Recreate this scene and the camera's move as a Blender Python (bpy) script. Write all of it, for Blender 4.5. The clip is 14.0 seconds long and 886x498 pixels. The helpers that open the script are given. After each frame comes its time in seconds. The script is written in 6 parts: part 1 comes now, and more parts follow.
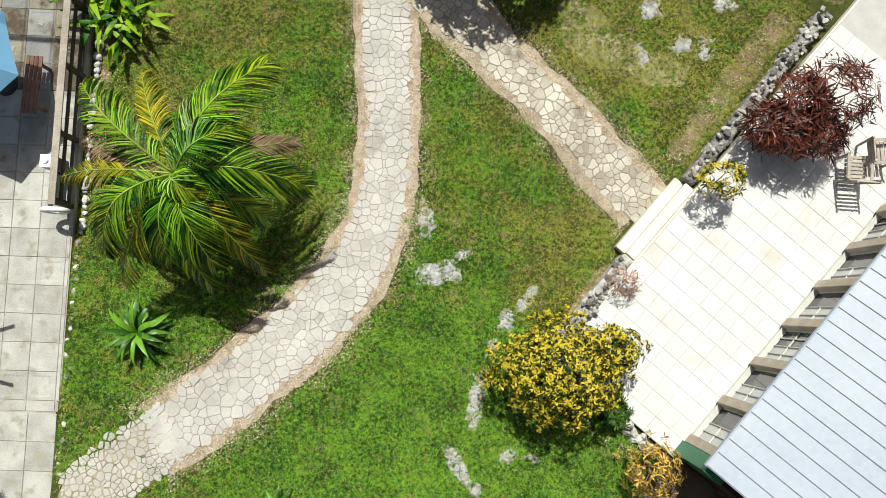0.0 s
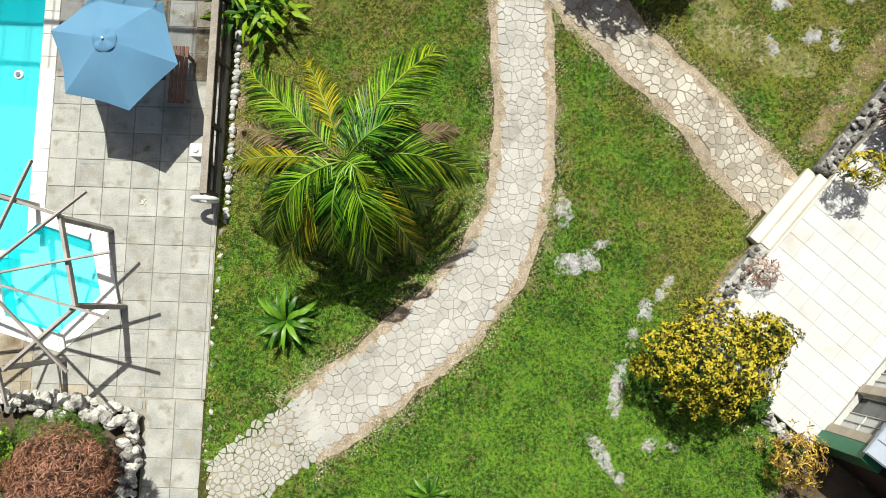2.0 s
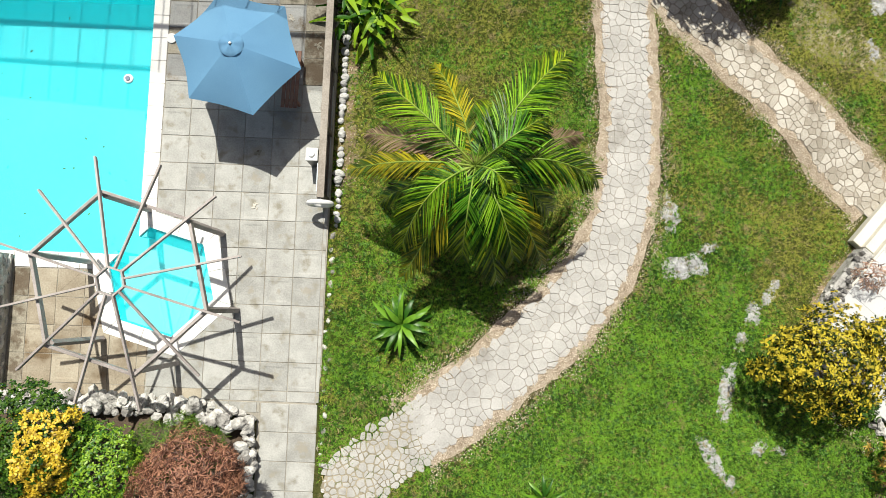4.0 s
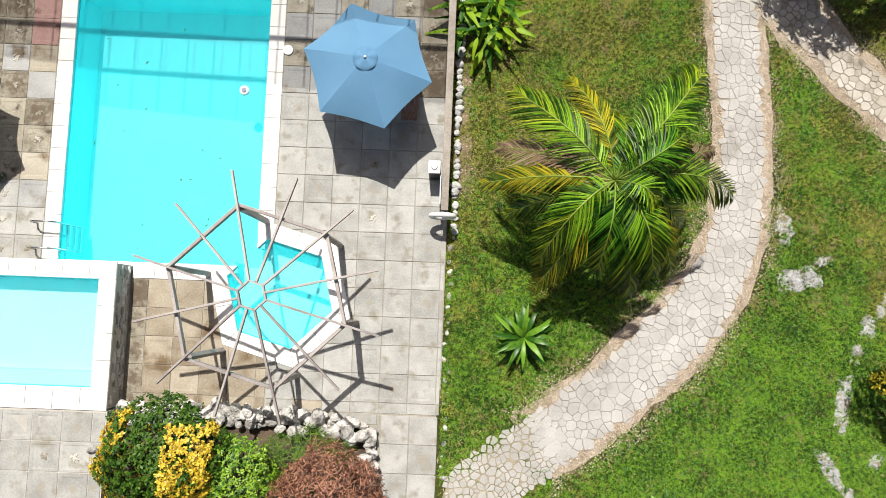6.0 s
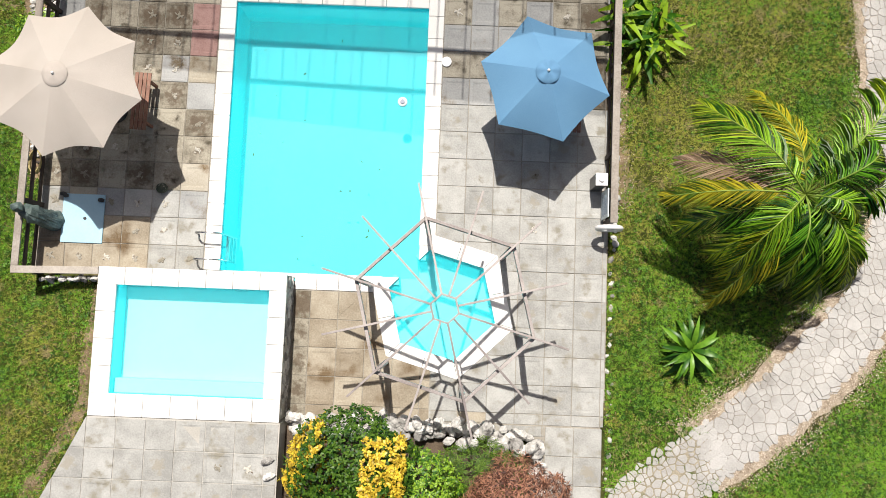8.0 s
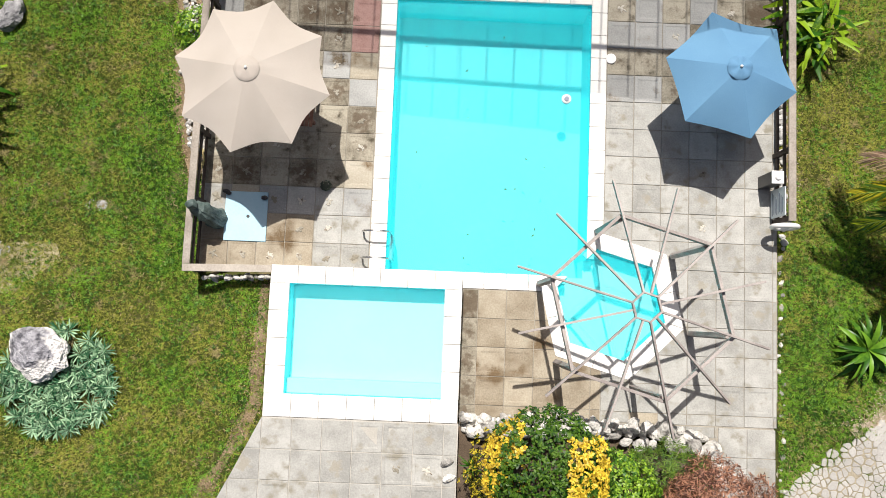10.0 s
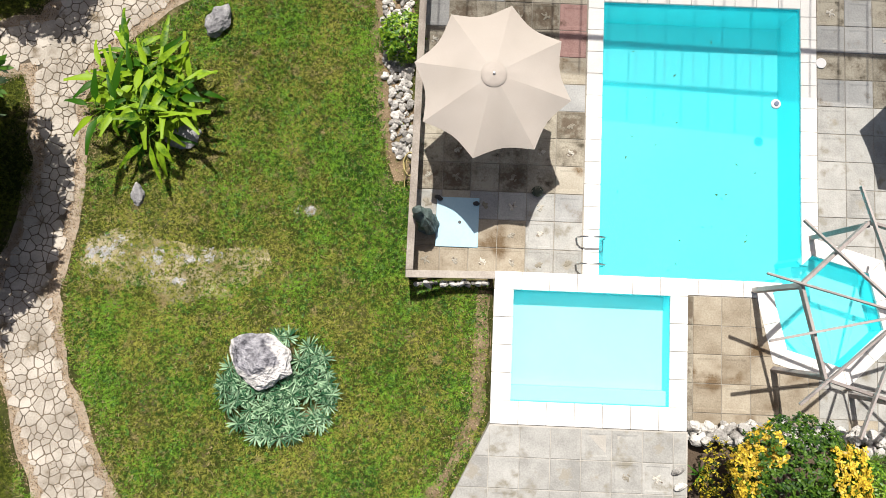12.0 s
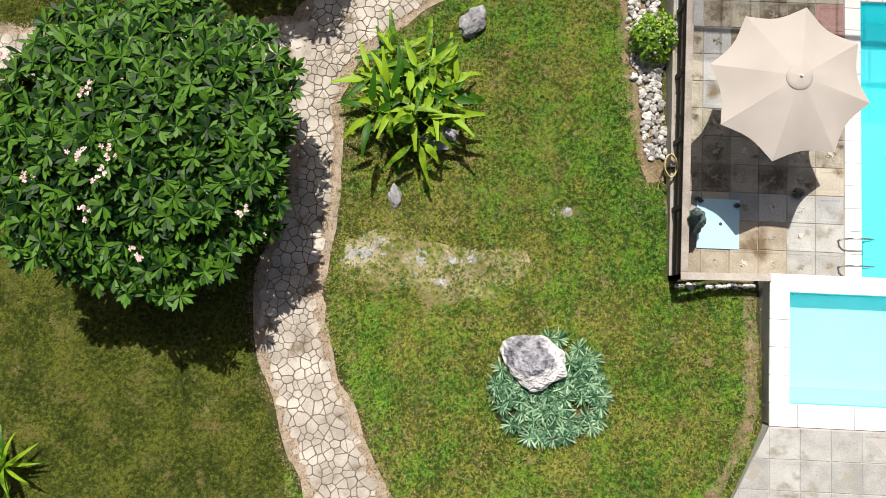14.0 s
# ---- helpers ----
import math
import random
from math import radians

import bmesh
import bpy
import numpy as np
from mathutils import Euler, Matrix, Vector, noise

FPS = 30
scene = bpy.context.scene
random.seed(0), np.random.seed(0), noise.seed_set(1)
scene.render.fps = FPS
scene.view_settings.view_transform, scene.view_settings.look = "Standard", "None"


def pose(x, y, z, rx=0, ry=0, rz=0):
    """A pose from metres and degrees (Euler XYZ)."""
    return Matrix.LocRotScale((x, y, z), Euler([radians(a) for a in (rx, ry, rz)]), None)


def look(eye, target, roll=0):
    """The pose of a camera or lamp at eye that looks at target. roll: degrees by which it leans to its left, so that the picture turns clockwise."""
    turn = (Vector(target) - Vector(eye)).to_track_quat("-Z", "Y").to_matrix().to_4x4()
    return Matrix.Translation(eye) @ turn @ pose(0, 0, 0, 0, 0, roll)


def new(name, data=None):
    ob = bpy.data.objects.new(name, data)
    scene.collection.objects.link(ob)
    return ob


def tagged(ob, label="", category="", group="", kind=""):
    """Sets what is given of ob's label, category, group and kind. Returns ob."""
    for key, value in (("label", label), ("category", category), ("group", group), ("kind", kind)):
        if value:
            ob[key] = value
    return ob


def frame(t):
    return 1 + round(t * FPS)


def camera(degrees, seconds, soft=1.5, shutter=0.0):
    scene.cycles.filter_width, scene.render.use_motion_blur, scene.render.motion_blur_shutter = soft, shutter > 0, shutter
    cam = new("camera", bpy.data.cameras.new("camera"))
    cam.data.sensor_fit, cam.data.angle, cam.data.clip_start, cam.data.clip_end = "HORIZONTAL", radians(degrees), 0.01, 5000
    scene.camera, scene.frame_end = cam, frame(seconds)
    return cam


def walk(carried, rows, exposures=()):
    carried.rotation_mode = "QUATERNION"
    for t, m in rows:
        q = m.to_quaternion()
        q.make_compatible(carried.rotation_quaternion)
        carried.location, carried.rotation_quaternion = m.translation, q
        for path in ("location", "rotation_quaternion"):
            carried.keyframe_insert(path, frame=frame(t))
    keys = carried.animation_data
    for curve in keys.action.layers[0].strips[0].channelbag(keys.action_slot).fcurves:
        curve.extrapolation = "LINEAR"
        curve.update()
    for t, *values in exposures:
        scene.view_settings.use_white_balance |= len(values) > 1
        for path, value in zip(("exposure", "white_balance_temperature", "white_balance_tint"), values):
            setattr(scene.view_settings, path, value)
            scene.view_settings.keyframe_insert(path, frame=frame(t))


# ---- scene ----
# A drone that slides slowly west, looking almost straight down.
cam = camera(62.0, 14.0, 0.8)
ROWS = [
    (0, 10.740, -2.889, 15.596, 4.564, -0.033, 1.914),
    (0.5, 9.966, -2.969, 15.611, 4.629, 0.068, 1.923),
    (1, 9.189, -3.072, 15.597, 4.672, 0.142, 1.964),
    (1.5, 8.467, -3.170, 15.616, 4.704, 0.206, 1.965),
    (2, 7.789, -3.264, 15.645, 4.713, 0.250, 1.968),
    (2.5, 7.157, -3.287, 15.657, 4.732, 0.234, 1.975),
    (3, 6.535, -3.311, 15.672, 4.709, 0.198, 1.990),
    (5.5, 3.574, -3.145, 15.747, 4.738, 0.142, 2.084),
    (6, 2.836, -3.120, 15.745, 4.802, 0.111, 2.130),
    (6.5, 2.022, -3.093, 15.735, 4.856, 0.099, 2.155),
    (7, 1.151, -3.086, 15.770, 4.890, 0.126, 2.191),
    (7.5, 0.253, -3.044, 15.807, 4.933, 0.121, 2.229),
    (10, -4.272, -3.301, 15.580, 5.321, -0.174, 2.293),
    (10.5, -5.262, -3.390, 15.572, 5.392, -0.077, 2.336),
    (11, -6.328, -3.426, 15.568, 5.481, 0.018, 2.366),
    (11.5, -7.449, -3.419, 15.513, 5.524, 0.124, 2.363),
    (12, -8.649, -3.395, 15.493, 5.519, 0.257, 2.356),
    (12.5, -9.910, -3.395, 15.485, 5.431, 0.450, 2.409),
    (13, -11.213, -3.410, 15.494, 5.289, 0.643, 2.457),
    (13.5, -12.552, -3.425, 15.528, 5.124, 0.799, 2.487),
    (14, -13.958, -3.431, 15.568, 4.952, 0.947, 2.510),
]
# the camera's white balance is slightly greener at first
TINTS = [(0, 0.16, 6500, 4), (3, 0.16, 6500, 5), (5.5, 0.16, 6500, 11), (10, 0.16, 6500, 13), (14, 0.16, 6500, 13)]
walk(cam, [(t, pose(*row)) for t, *row in ROWS], TINTS)

# ---- world, sun ----
SUN_X, SUN_Y = 0.07, -0.53            # how far a shadow falls for each metre of height
world = bpy.data.worlds.new("sky")
scene.world = world
world.use_nodes = True
wn = world.node_tree.nodes
sky = wn.new("ShaderNodeTexSky")
sky.sky_type, sky.sun_disc = "NISHITA", False
sky.air_density, sky.dust_density, sky.ozone_density = 0.75, 5.0, 0.5
sky.sun_elevation = math.atan2(1, math.hypot(SUN_X, SUN_Y))
sky.sun_rotation = math.atan2(-SUN_X, -SUN_Y)
world.node_tree.links.new(sky.outputs[0], wn["Background"].inputs[0])
wn["Background"].inputs[1].default_value = 0.056
sun = new("sun", bpy.data.lights.new("sun", "SUN"))
sun.data.energy, sun.data.angle, sun.data.color = 5.25, radians(0.6), (1.0, 0.955, 0.86)
sun.matrix_world = look((0, 0, 40), (40 * SUN_X, 40 * SUN_Y, 0))

# ---- materials ----


def material(name, dark, light, size=1.0, rough=0.8, fine=40.0, bump=0.3, metal=0.0, piece=0.0, island=0.0, stain=None, stain_at=0.62,
             stain_size=0.7, translucent=0.0, depth=0.01, spec=0.5, core=None, core_size=3.2, lean=None, patchy=0.9, tufty=0.55):
    """Two colours mixed by noise at two scales, with bump, and a stain colour in patches. piece, island: how much each object or each leaf differs."""
    m = bpy.data.materials.new(name)
    m.use_nodes = True
    t = m.node_tree
    n, link = t.nodes, t.links.new
    b = n["Principled BSDF"]
    place = n.new("ShaderNodeNewGeometry")

    def grain(scale, detail=4.0, offset=None):
        tex = n.new("ShaderNodeTexNoise")
        tex.inputs["Scale"].default_value, tex.inputs["Detail"].default_value = scale, detail
        link(offset or place.outputs["Position"], tex.inputs["Vector"])
        return tex.outputs["Fac"]

    def maths(kind, a, c):
        q = n.new("ShaderNodeMath")
        q.operation = kind
        for k, v in enumerate((a, c)):
            if isinstance(v, (int, float)):
                q.inputs[k].default_value = v
            else:
                link(v, q.inputs[k])
        return q.outputs[0]

    coarse, tiny = grain(size), grain(fine, 3.0)
    fac = maths("ADD", maths("MULTIPLY", coarse, patchy), maths("MULTIPLY", tiny, tufty))
    fac = maths("SUBTRACT", fac, 0.22 + (patchy - 0.9) * 0.5 + (tufty - 0.55) * 0.5)
    if piece:
        info = n.new("ShaderNodeObjectInfo")
        fac = maths("ADD", fac, maths("MULTIPLY", maths("SUBTRACT", info.outputs["Random"], 0.5), piece))
    if island:
        fac = maths("ADD", fac, maths("MULTIPLY", maths("SUBTRACT", place.outputs["Random Per Island"], 0.5), island))
    ramp = n.new("ShaderNodeValToRGB")
    ramp.color_ramp.elements[0].position, ramp.color_ramp.elements[1].position = 0.25, 0.75
    ramp.color_ramp.elements[0].color, ramp.color_ramp.elements[1].color = (*dark, 1), (*light, 1)
    link(fac, ramp.inputs[0])
    colour = ramp.outputs[0]
    if stain:
        patch = n.new("ShaderNodeValToRGB")
        patch.color_ramp.elements[0].position, patch.color_ramp.elements[1].position = stain_at, stain_at + 0.12
        patch.color_ramp.elements[0].color, patch.color_ramp.elements[1].color = (0, 0, 0, 1), (1, 1, 1, 1)
        spread = maths("ADD", maths("MULTIPLY", grain(stain_size, 5.0), 0.85), maths("MULTIPLY", tiny, 0.15))
        if lean:
            own, dot = n.new("ShaderNodeTexCoord"), n.new("ShaderNodeVectorMath")
            dot.operation = "DOT_PRODUCT"
            dot.inputs[1].default_value = lean
            link(own.outputs["Object"], dot.inputs[0])
            spread = maths("ADD", spread, dot.outputs["Value"])
        link(spread, patch.inputs[0])
        mix = n.new("ShaderNodeMix")
        mix.data_type = "RGBA"
        link(patch.outputs[0], mix.inputs["Factor"])
        link(colour, mix.inputs[6])
        mix.inputs[7].default_value = (*stain, 1)
        colour = mix.outputs[2]
    if core:
        own, far, soft = n.new("ShaderNodeTexCoord"), n.new("ShaderNodeVectorMath"), n.new("ShaderNodeMix")
        far.operation, soft.data_type = "LENGTH", "RGBA"
        link(own.outputs["Object"], far.inputs[0])
        ring = maths("ADD", maths("MULTIPLY", far.outputs["Value"], core_size), maths("MULTIPLY", grain(9.0), 1.2))
        pick = n.new("ShaderNodeObjectInfo")
        ring = maths("ADD", ring, maths("MULTIPLY", pick.outputs["Random"], 1.5 if core_size > 3 else 0.6))
        edge = n.new("ShaderNodeMapRange")
        edge.inputs[1].default_value, edge.inputs[2].default_value, edge.inputs[3].default_value, edge.inputs[4].default_value = 0.95, 1.2, 0.7, 0.0
        link(ring, edge.inputs[0])
        link(edge.outputs[0], soft.inputs["Factor"])
        link(colour, soft.inputs[6])
        soft.inputs[7].default_value = (*core, 1)
        colour = soft.outputs[2]
    link(colour, b.inputs["Base Color"])
    b.inputs["Roughness"].default_value, b.inputs["Metallic"].default_value = rough, metal
    b.inputs["Specular IOR Level"].default_value = spec
    if bump:
        bp = n.new("ShaderNodeBump")
        bp.inputs["Strength"].default_value, bp.inputs["Distance"].default_value = bump, depth
        link(maths("ADD", tiny, maths("MULTIPLY", coarse, 0.6)), bp.inputs["Height"])
        link(bp.outputs[0], b.inputs["Normal"])
    if translucent:
        tr = n.new("ShaderNodeBsdfTranslucent")
        link(colour, tr.inputs[0])
        add = n.new("ShaderNodeMixShader")
        add.inputs[0].default_value = translucent
        link(b.outputs[0], add.inputs[1])
        link(tr.outputs[0], add.inputs[2])
        link(add.outputs[0], n["Material Output"].inputs[0])
    return m


def water_material(name, tint, ripple, cloud, share):
    """Clear water with a slight haze that scatters part of the light."""
    m = bpy.data.materials.new(name)
    m.use_nodes = True
    n, link = m.node_tree.nodes, m.node_tree.links.new
    n.remove(n["Principled BSDF"])
    clear, gloss, mix, fres = (n.new("ShaderNode" + k) for k in ("BsdfTransparent", "BsdfGlossy", "MixShader", "Fresnel"))
    wave, bp = n.new("ShaderNodeTexNoise"), n.new("ShaderNodeBump")
    clear.inputs[0].default_value = (*tint, 1)
    gloss.inputs["Roughness"].default_value = 0.02
    fres.inputs[0].default_value = 1.33
    wave.inputs["Scale"].default_value = 2.5
    bp.inputs["Strength"].default_value, bp.inputs["Distance"].default_value = ripple, 0.02
    link(wave.outputs[0], bp.inputs["Height"])
    link(bp.outputs[0], gloss.inputs["Normal"])
    milk, body = n.new("ShaderNodeBsdfDiffuse"), n.new("ShaderNodeMixShader")
    milk.inputs[0].default_value = (*cloud, 1)
    body.inputs[0].default_value = share
    link(clear.outputs[0], body.inputs[1])
    link(milk.outputs[0], body.inputs[2])
    link(fres.outputs[0], mix.inputs[0])
    link(body.outputs[0], mix.inputs[1])
    link(gloss.outputs[0], mix.inputs[2])
    link(mix.outputs[0], n["Material Output"].inputs[0])
    return m


def net_material(name, colour, clear):
    """A woven net that lets part of the light through."""
    m = bpy.data.materials.new(name)
    m.use_nodes = True
    n, link = m.node_tree.nodes, m.node_tree.links.new
    see, mix = n.new("ShaderNodeBsdfTransparent"), n.new("ShaderNodeMixShader")
    n["Principled BSDF"].inputs["Base Color"].default_value = (*colour, 1)
    mix.inputs[0].default_value = clear
    link(n["Principled BSDF"].outputs[0], mix.inputs[1])
    link(see.outputs[0], mix.inputs[2])
    link(mix.outputs[0], n["Material Output"].inputs[0])
    return m


GRASS_GROUND = material("lawn_ground", (0.022, 0.034, 0.008), (0.085, 0.085, 0.026), 0.9, 0.95, 16, 0.9, stain=(0.22, 0.18, 0.1), stain_at=0.56, stain_size=1.7, depth=0.04, spec=0.1)
BLADES = material("lush_grass_blades", (0.011, 0.052, 0.003), (0.175, 0.35, 0.025), 1.3, 0.7, 11, 0.0, island=0.55, stain=(0.2, 0.21, 0.06), stain_at=0.6, stain_size=2.8, translucent=0.06, spec=0.25, patchy=1.1, tufty=1.45)
BLADES_DRY = material("olive_grass_blades", (0.05, 0.075, 0.008), (0.3, 0.31, 0.054), 1.2, 0.75, 11, 0.0, island=0.55, stain=(0.32, 0.25, 0.13), stain_at=0.58, stain_size=2.8, translucent=0.06, spec=0.2, patchy=1.1, tufty=1.45)
BLADES_DARK = material("dark_grass_blades", (0.024, 0.044, 0.004), (0.16, 0.185, 0.026), 1.2, 0.8, 11, 0.0, island=0.55, stain=(0.2, 0.16, 0.06), stain_at=0.6, stain_size=2.4, translucent=0.06, spec=0.15, patchy=1.1, tufty=1.45)
WEED = material("weed_leaves", (0.02, 0.08, 0.005), (0.12, 0.26, 0.025), 1.0, 0.55, 20, 0.0, island=0.9, translucent=0.08, spec=0.35)
DRY = material("bark_chips", (0.25, 0.185, 0.125), (0.7, 0.61, 0.49), 3.0, 0.95, 45, 0.6, island=1.2, depth=0.02, spec=0.1)
LITTER = material("bark_chip_bed", (0.25, 0.2, 0.145), (0.54, 0.46, 0.365), 4.0, 0.95, 40, 1.0, depth=0.02, spec=0.1)
DUSTY = material("dusty_soil", (0.18, 0.165, 0.085), (0.46, 0.4, 0.27), 3.0, 0.95, 30, 0.8, stain=(0.08, 0.12, 0.02), stain_at=0.52, stain_size=4.0, depth=0.02, spec=0.1)
EARTH = material("bare_brown_earth", (0.12, 0.085, 0.05), (0.34, 0.26, 0.17), 3.0, 0.95, 30, 1.0, stain=(0.1, 0.11, 0.03), stain_at=0.56, stain_size=4.0, depth=0.03, spec=0.1)
BROWN_LITTER = material("brown_leaf_litter", (0.13, 0.085, 0.045), (0.48, 0.36, 0.235), 3.0, 0.85, 12, 0.0, island=1.2, spec=0.1)
SOIL = material("soil", (0.05, 0.034, 0.022), (0.15, 0.11, 0.075), 2.0, 0.95, 40, 0.8, depth=0.02)
FLAG = material("flagstone", (0.34, 0.33, 0.31), (0.49, 0.48, 0.46), 1.6, 0.9, 30, 0.7, piece=0.2, stain=(0.2, 0.185, 0.16), stain_at=0.62, stain_size=0.9, spec=0.2)
FLAG_BROWN = material("brown_flagstone", (0.3, 0.27, 0.22), (0.53, 0.5, 0.445), 1.4, 0.9, 30, 0.6, piece=0.4, stain=(0.13, 0.1, 0.065), stain_at=0.57, stain_size=1.2, spec=0.2)
MORTAR = material("path_mortar", (0.24, 0.22, 0.195), (0.4, 0.375, 0.34), 3.0, 0.95, 45, 0.7, spec=0.1)
OLD_MORTAR = material("old_path_mortar", (0.18, 0.15, 0.115), (0.37, 0.33, 0.275), 3.0, 0.95, 45, 0.7, spec=0.1)
EARTHY_MORTAR = material("earth_filled_joints", (0.09, 0.073, 0.052), (0.23, 0.195, 0.15), 3.0, 0.95, 45, 0.7, spec=0.1)
WORN_BED = material("mossy_path_bed", (0.17, 0.15, 0.1), (0.42, 0.375, 0.29), 4.0, 0.95, 35, 0.8, stain=(0.08, 0.11, 0.03), stain_at=0.55, stain_size=3.5, spec=0.1)
FLAG_GREY = material("grey_flagstone", (0.32, 0.29, 0.245), (0.54, 0.5, 0.44), 1.6, 0.9, 30, 0.8, piece=0.2, stain=(0.17, 0.135, 0.09), stain_at=0.56, stain_size=2.2, spec=0.2, patchy=1.3)
PAVER = material("concrete_paver", (0.28, 0.28, 0.264), (0.45, 0.45, 0.428), 2.6, 0.85, 28, 0.6, piece=0.3, stain=(0.26, 0.245, 0.2), stain_at=0.55, stain_size=3.2, spec=0.25, core=(0.31, 0.285, 0.23))
PAVER_TAN = material("tan_paver", (0.24, 0.2, 0.145), (0.43, 0.385, 0.305), 1.8, 0.85, 28, 0.5, piece=0.35, stain=(0.15, 0.105, 0.06), stain_at=0.55, stain_size=1.5, spec=0.25)
PAVER_OLD = material("stained_paver", (0.16, 0.14, 0.105), (0.4, 0.37, 0.3), 3.0, 0.85, 26, 0.6, piece=0.45, stain=(0.09, 0.078, 0.055), stain_at=0.56, stain_size=3.6, spec=0.25, core=(0.1, 0.07, 0.046), core_size=1.7)
PAVER_CREAM = material("cream_paver", (0.32, 0.285, 0.22), (0.48, 0.445, 0.37), 1.5, 0.85, 28, 0.4, piece=0.3, stain=(0.17, 0.115, 0.06), stain_at=0.56, stain_size=1.6, spec=0.25)
PAVER_SLATE = material("blue_grey_paver", (0.28, 0.285, 0.28), (0.44, 0.445, 0.435), 1.5, 0.85, 28, 0.4, piece=0.3, stain=(0.16, 0.125, 0.08), stain_at=0.56, stain_size=1.6, spec=0.25)
PAVER_PINK = material("pink_paver", (0.22, 0.11, 0.095), (0.38, 0.235, 0.21), 3.0, 0.85, 30, 0.4, piece=0.5, stain=(0.14, 0.08, 0.06), stain_at=0.55, stain_size=3.0)
EMBLEM = material("worn_pale_relief", (0.25, 0.23, 0.185), (0.54, 0.515, 0.455), 9.0, 0.9, 40, 0.8, piece=0.9, stain=(0.12, 0.09, 0.06), stain_at=0.56, stain_size=7.0, spec=0.2)
JOINT = material("dirty_joint_sand", (0.23, 0.21, 0.175), (0.38, 0.355, 0.305), 2.0, 0.95, 30, 0.5)
SLAB = material("concrete_slab", (0.36, 0.345, 0.31), (0.5, 0.48, 0.44), 2.0, 0.9, 30, 0.4)
COPING = material("white_coping", (0.74, 0.74, 0.71), (0.88, 0.87, 0.84), 1.5, 0.6, 30, 0.15, piece=0.2)
POOL = material("pool_paint", (0.3, 0.9, 0.96), (0.35, 0.93, 0.97), 0.6, 0.5, 12, 0.05)
SPA_PAINT = material("spa_paint", (0.62, 0.95, 0.97), (0.7, 0.97, 0.98), 0.6, 0.5, 12, 0.05)
POOL_WALL = material("pool_wall_paint", (0.08, 0.88, 0.96), (0.1, 0.92, 0.97), 0.6, 0.5, 12, 0.05)
SHALLOW = material("shallow_pool_paint", (0.46, 0.9, 0.93), (0.53, 0.93, 0.95), 0.6, 0.5, 12, 0.05)
WATER = water_material("pool_water", (0.74, 0.985, 1.0), 0.25, (0.03, 0.84, 0.93), 0.34)
THIN_WATER = water_material("shallow_water", (0.84, 0.99, 1.0), 0.25, (0.15, 0.88, 0.95), 0.11)
TILE = material("terrace_tile", (0.5, 0.505, 0.51), (0.58, 0.585, 0.59), 1.0, 0.45, 20, 0.1, piece=0.2, stain=(0.47, 0.45, 0.42), stain_at=0.58, stain_size=1.2)
GROUT = material("terrace_grout", (0.36, 0.36, 0.355), (0.46, 0.46, 0.45), 3.0, 0.9, 40, 0.3)
CREAM = material("cream_step_paint", (0.58, 0.55, 0.48), (0.68, 0.65, 0.58), 1.5, 0.7, 25, 0.2)
LIME = material("limestone", (0.26, 0.25, 0.235), (0.68, 0.665, 0.63), 5.0, 0.9, 18, 1.0, piece=0.6, stain=(0.1, 0.095, 0.09), stain_at=0.57, stain_size=4.0, depth=0.04, spec=0.2)
WHITE_LIME = material("whitewashed_stone", (0.3, 0.3, 0.295), (0.66, 0.66, 0.645), 5.0, 0.9, 18, 0.8, piece=0.3, stain=(0.25, 0.24, 0.22), stain_at=0.62, stain_size=4.0, depth=0.03, spec=0.2)
RUBBLE = material("grey_rubble", (0.13, 0.125, 0.12), (0.46, 0.45, 0.43), 5.0, 0.9, 18, 1.0, piece=0.7, stain=(0.07, 0.065, 0.06), stain_at=0.56, stain_size=4.0, depth=0.04, spec=0.2)
FIELD_ROCK = material("field_rock", (0.11, 0.11, 0.12), (0.4, 0.4, 0.41), 4.0, 0.9, 14, 1.0, stain=(0.62, 0.6, 0.57), stain_at=0.6, stain_size=2.5, depth=0.05, spec=0.2)


def boulder_material():
    """Grey crystalline rock: a dark, glittering face with a pale rind round its edge."""
    m = material("crystal_boulder", (0.07, 0.07, 0.085), (0.42, 0.42, 0.46), 5.5, 0.7, 17, 1.0, depth=0.08, spec=0.4, patchy=1.5)
    n, link = m.node_tree.nodes, m.node_tree.links.new
    b = n["Principled BSDF"]
    grey = b.inputs["Base Color"].links[0].from_socket
    own, shift, far, rag = n.new("ShaderNodeTexCoord"), n.new("ShaderNodeVectorMath"), n.new("ShaderNodeVectorMath"), n.new("ShaderNodeTexNoise")
    shift.operation, far.operation = "ADD", "LENGTH"
    shift.inputs[1].default_value = (0.2, -0.12, -0.25)
    rag.inputs["Scale"].default_value, rag.inputs["Detail"].default_value = 4.0, 5.0
    link(own.outputs["Object"], shift.inputs[0])
    link(shift.outputs[0], far.inputs[0])
    link(own.outputs["Object"], rag.inputs["Vector"])
    total, edge, mix = n.new("ShaderNodeMath"), n.new("ShaderNodeMapRange"), n.new("ShaderNodeMix")
    total.operation, mix.data_type = "MULTIPLY_ADD", "RGBA"
    link(rag.outputs["Fac"], total.inputs[0])
    total.inputs[1].default_value = 0.55
    link(far.outputs["Value"], total.inputs[2])
    edge.inputs[1].default_value, edge.inputs[2].default_value = 0.68, 0.76
    link(total.outputs[0], edge.inputs[0])
    link(edge.outputs[0], mix.inputs["Factor"])
    link(grey, mix.inputs[6])
    mix.inputs[7].default_value = (0.74, 0.72, 0.71, 1)
    link(mix.outputs[2], b.inputs["Base Color"])
    return m


